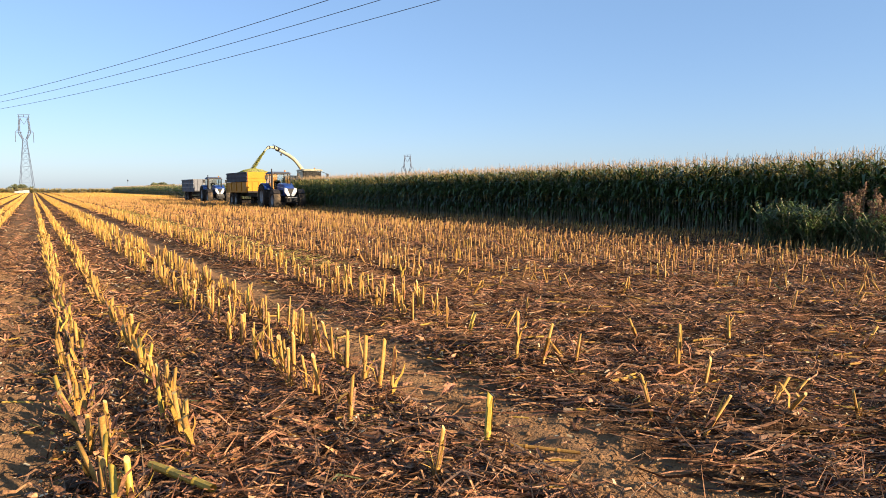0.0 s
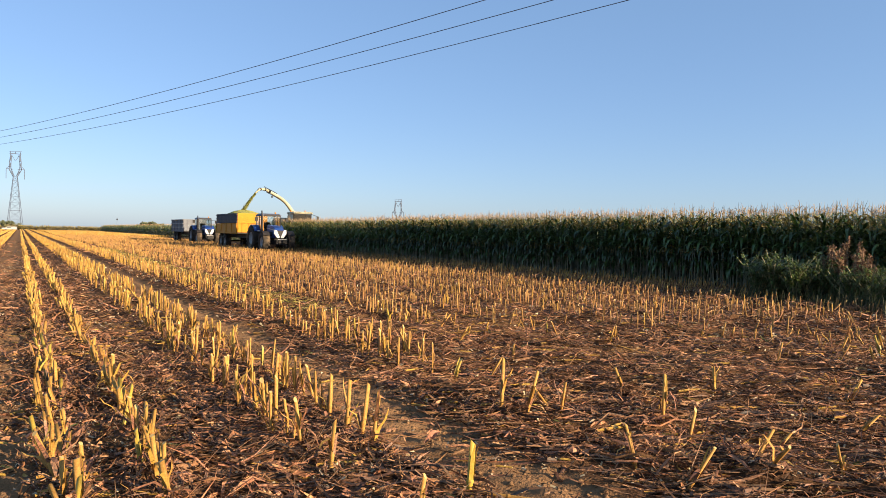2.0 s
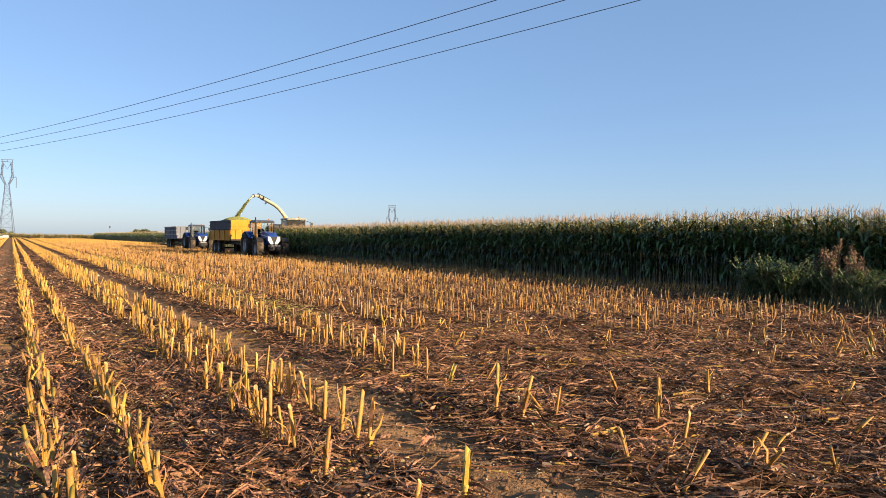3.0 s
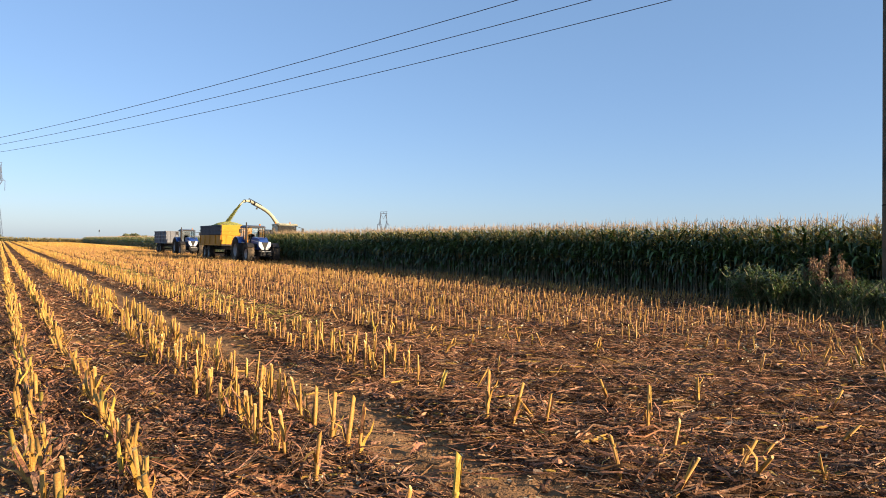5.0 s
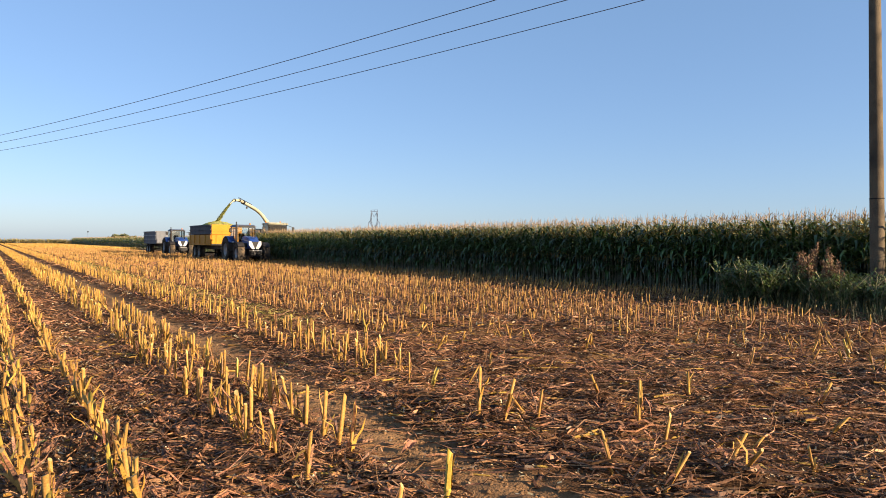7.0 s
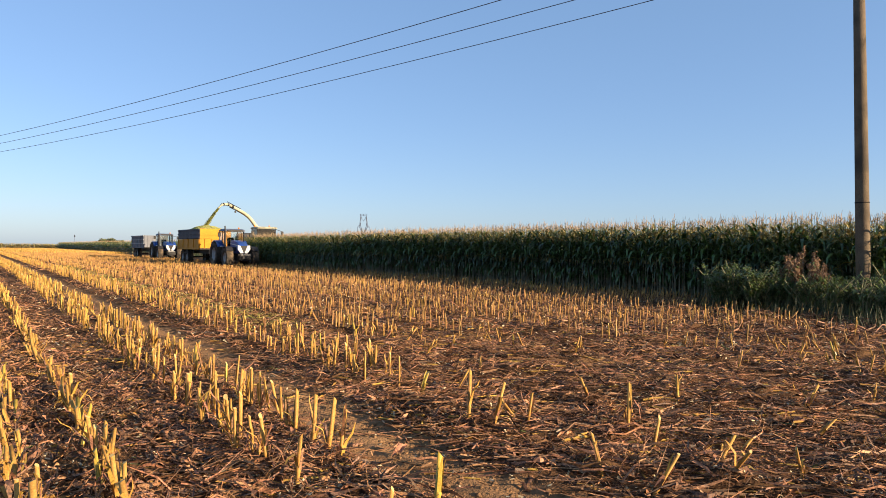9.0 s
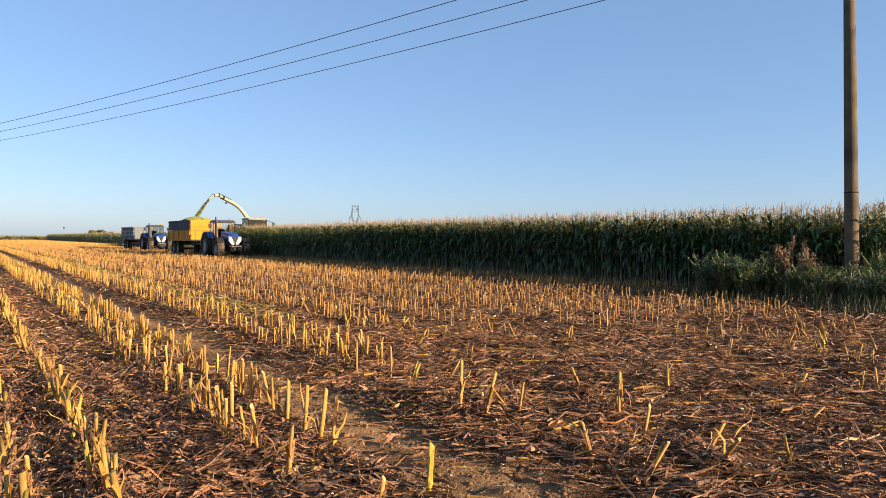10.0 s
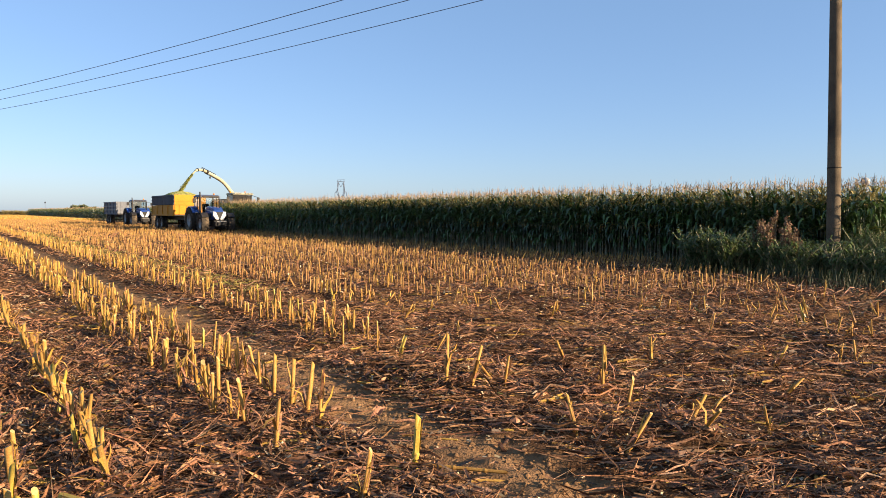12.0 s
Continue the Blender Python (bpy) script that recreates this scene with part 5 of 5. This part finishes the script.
for k, (x, y, s) in enumerate(((18.6, 7.8, 1.05), (18.9, 7.2, 1.0), (18.3, 7.1, 0.95), (18.7, 6.6, 1.05), (19.1, 8.0, 0.95), (18.4, 6.2, 1.0), (18.8, 5.6, 1.0))):
    weed("feathery_weed", FERN_P[k % 3], (x, y), 50 * k, s, WEED_MATS, "feathery green weed clump beside the concrete pole", "weed clump")
lw = Crowd()
n = 150
P = np.stack([rng.uniform(16.3, 19.4, n), rng.uniform(2.5, 11.8, n), np.zeros(n)], 1)
P = P[(P[:, 0] > 16.9 + 0.10 * np.abs(P[:, 1] - 8.0))]
kk = rng.integers(0, 4, len(P))
ss = rng.uniform(0.8, 1.45, len(P))
MM = turn(rng.uniform(0, 6, len(P)), np.zeros(len(P)), np.zeros(len(P)), np.stack([ss, ss, ss], 1))
for j in range(4):
    lw.add(LOW_T[j], P[kk == j], MM[kk == j])
tagged(lw.done("low_weeds", WEED_MATS), "dense low green weeds along the maize edge", "weeds", kind="stuff")
gr = Crowd()
n = 16000
P = np.stack([rng.uniform(14.3, 19.5, n), rng.uniform(2.0, 12.5, n), np.zeros(n)], 1)
P = P[P[:, 0] > 15.4 + 0.25 * np.abs(P[:, 1] - 6.5) + rng.normal(0, 0.5, n)]
P = P[rng.random(len(P)) < 0.75]
blade = [strip([(0, 0, 0), (0.03, 0, 0.16), (0.10, 0, 0.26)], [0.011, 0.010, 0.002], (0, 1, 0), 0), strip([(0, 0, 0), (0.01, 0.02, 0.2), (0.03, 0.05, 0.4)], [0.010, 0.009, 0.002], (0, 1, 0), 0)]
kk = rng.integers(0, 2, len(P))
ss = rng.uniform(0.5, 1.3, len(P))
MM = turn(rng.uniform(0, 6.28, len(P)), np.abs(rng.normal(0, 0.3, len(P))), rng.uniform(0, 6.28, len(P)), np.stack([ss, ss, ss], 1))
for j in range(2):
    gr.add(blade[j], P[kk == j], MM[kk == j])
tagged(gr.done("verge_grass", [GRASS]), "rough green and straw grass on the field verge", "grass", kind="stuff")


# ---- the distance ----
def far_tree(at_, H, W, seed, name="tree"):
    r = np.random.default_rng(seed)
    t = new(name)
    t.matrix_basis = pose(*at_)
    tagged(t, "distant rounded broadleaf tree on the horizon", "tree", group="horizon trees")
    limbs = [tube([(0, 0, -0.2), (0.05 * W, 0, H * 0.3), (0, 0, H * 0.75)], [H * 0.035, H * 0.026, H * 0.008], 6, 0)]
    for k in range(7):
        a0, z = r.uniform(0, 6.28), H * r.uniform(0.25, 0.5)
        limbs.append(tube([(0, 0, z), (np.cos(a0) * W * 0.2, np.sin(a0) * W * 0.2, z + H * 0.12), (np.cos(a0) * W * 0.4, np.sin(a0) * W * 0.4, z + H * 0.25)], [H * 0.014, H * 0.010, H * 0.004], 4, 0))
    tpart("trunk", join(*limbs), WOOD, t)
    c = Crowd()
    lobes = [(r.normal(0, W * 0.22, 2), H * r.uniform(0.45, 0.85), r.uniform(0.14, 0.26)) for _ in range(12)]
    n = 1100
    which = r.integers(0, 12, n)
    d = r.normal(0, 1, (n, 3))
    d *= (r.random(n) ** 0.4 / np.linalg.norm(d, axis=1))[:, None]
    P = np.array([[*lobes[w][0], lobes[w][1]] for w in which]) + d * np.array([[lobes[w][2] * W, lobes[w][2] * W, lobes[w][2] * H * 0.8] for w in which])
    s = 0.05 * H
    T = strip([(-s, 0, 0), (0, 0, s * 0.3), (s, 0, 0)], [s * 0.6, s * 1.2, s * 0.3], (0, 1, 0), 0)
    c.add(T, P, turn(r.uniform(0, 6, n), r.uniform(0, 3, n), r.uniform(0, 6, n), np.ones((n, 3))))
    crown = c.done("crown", [TREE_LEAF])
    crown.parent = t
    return t


for k, (az_, d_, h_, w_) in enumerate(((8.05, 330, 4.6, 4.5), (8.4, 332, 5.2, 4.5), (8.75, 330, 4.9, 4.2), (9.1, 333, 4.3, 4.0), (7.75, 334, 3.4, 3.2))):
    far_tree(polar(az_, d_), h_, w_, 900 + k)
for k, (az_, d_, h_, w_) in enumerate(((-0.35, 380, 4.2, 5.0), (-0.75, 384, 5.6, 6.0), (-1.15, 380, 4.4, 5.0), (-0.05, 386, 3.2, 4.2), (-2.6, 380, 4.5, 6.0), (-3.4, 380, 5.0, 6.0))):
    far_tree(polar(az_, d_), h_ * 0.72, w_ * 0.9, 930 + k, "shrub")
van = new("white_van")
van.matrix_basis = pose(*polar(-0.62, 285), 0, 0, 82) @ Matrix.Diagonal((0.8, 0.85, 0.72, 1))
tagged(van, "white low van parked at the far field edge by bushes", "van")
bm_part("body", hull([(-2.6, 0.35), (2.6, 0.35), (2.6, 1.15), (1.3, 1.2), (0.7, 1.75), (-2.5, 1.8), (-2.6, 1.6)], -0.9, 0.9, 0.06), WHITE_TANK, van)
bm_part("window_band", box(-0.92, 0.92, -0.6, 0.75, 1.22, 1.58, 0.02), DARK, van)
for sx in (-1, 1):
    for yy in (-1.6, 1.6):
        wheel(van, sx * 0.78, yy, 0.34, 0.22, 0.2, 12)
far_tree(polar(-1.0, 300), 3.6, 1.2, 960)
mast = new("slender_mast")
mast.matrix_basis = pose(*polar(6.2, 420))
tagged(mast, "thin distant mast with a small head above the maize", "mast")
bar((0, 0, 0), (0, 0, 7.3), 0.10, "pole", GALV, mast)
tpart("head", tube([(0, 0, 5.9), (0, 0, 6.3), (0, 0, 6.8)], [0.18, 0.42, 0.2], 6, 0), DARK, mast)

tower = new("water_tower")
tower.matrix_basis = pose(*polar(67.1, 300))
tagged(tower, "pale round tank on a slim tower beyond the maize", "tank tower")
prof = [(-1.55 * math.cos(u_), 1.55 * math.sin(u_) + 0.001) for u_ in np.linspace(0, math.pi, 15)]
V, Q, I = lathe(prof, 24)
V = V @ np.array(Matrix.Rotation(radians(90), 3, "Y")).T
V[:, 2] += 15.6
tpart("tank", (V, Q, I), WHITE_TANK, tower, "", True)
bar((0, 0, 0), (0, 0, 14.6), 0.45, "stem", WHITE_TANK, tower, 12)
bar((0, 0, 16.9), (0, 0, 18.8), 0.07, "aerial", GALV, tower)
bar((0.45, 0, 16.9), (0.45, 0, 18.3), 0.05, "aerial", GALV, tower)
bar((-0.5, 0, 17.8), (0.7, 0, 17.8), 0.05, "aerial_bracket", GALV, tower)

# far maize field beyond the stubble
fm = Crowd()
n = 1000
P = np.stack([rng.uniform(-60, 70, n), 330 + rng.random(n) ** 2 * 60, np.zeros(n)], 1)
kk = rng.integers(0, 4, n)
MM = plant_turns(n, 7.0)
MM[:, :, 2] *= 0.80
for j in range(4):
    fm.add(MAIZE_FAR[j], P[kk == j], MM[kk == j])
tagged(fm.done("far_maize", [LEAF_DRY_LIT, CULM, TASSEL, LEAF_DRY_LIT]), "far field of ripe yellowing maize on the skyline", "maize crop", kind="stuff")
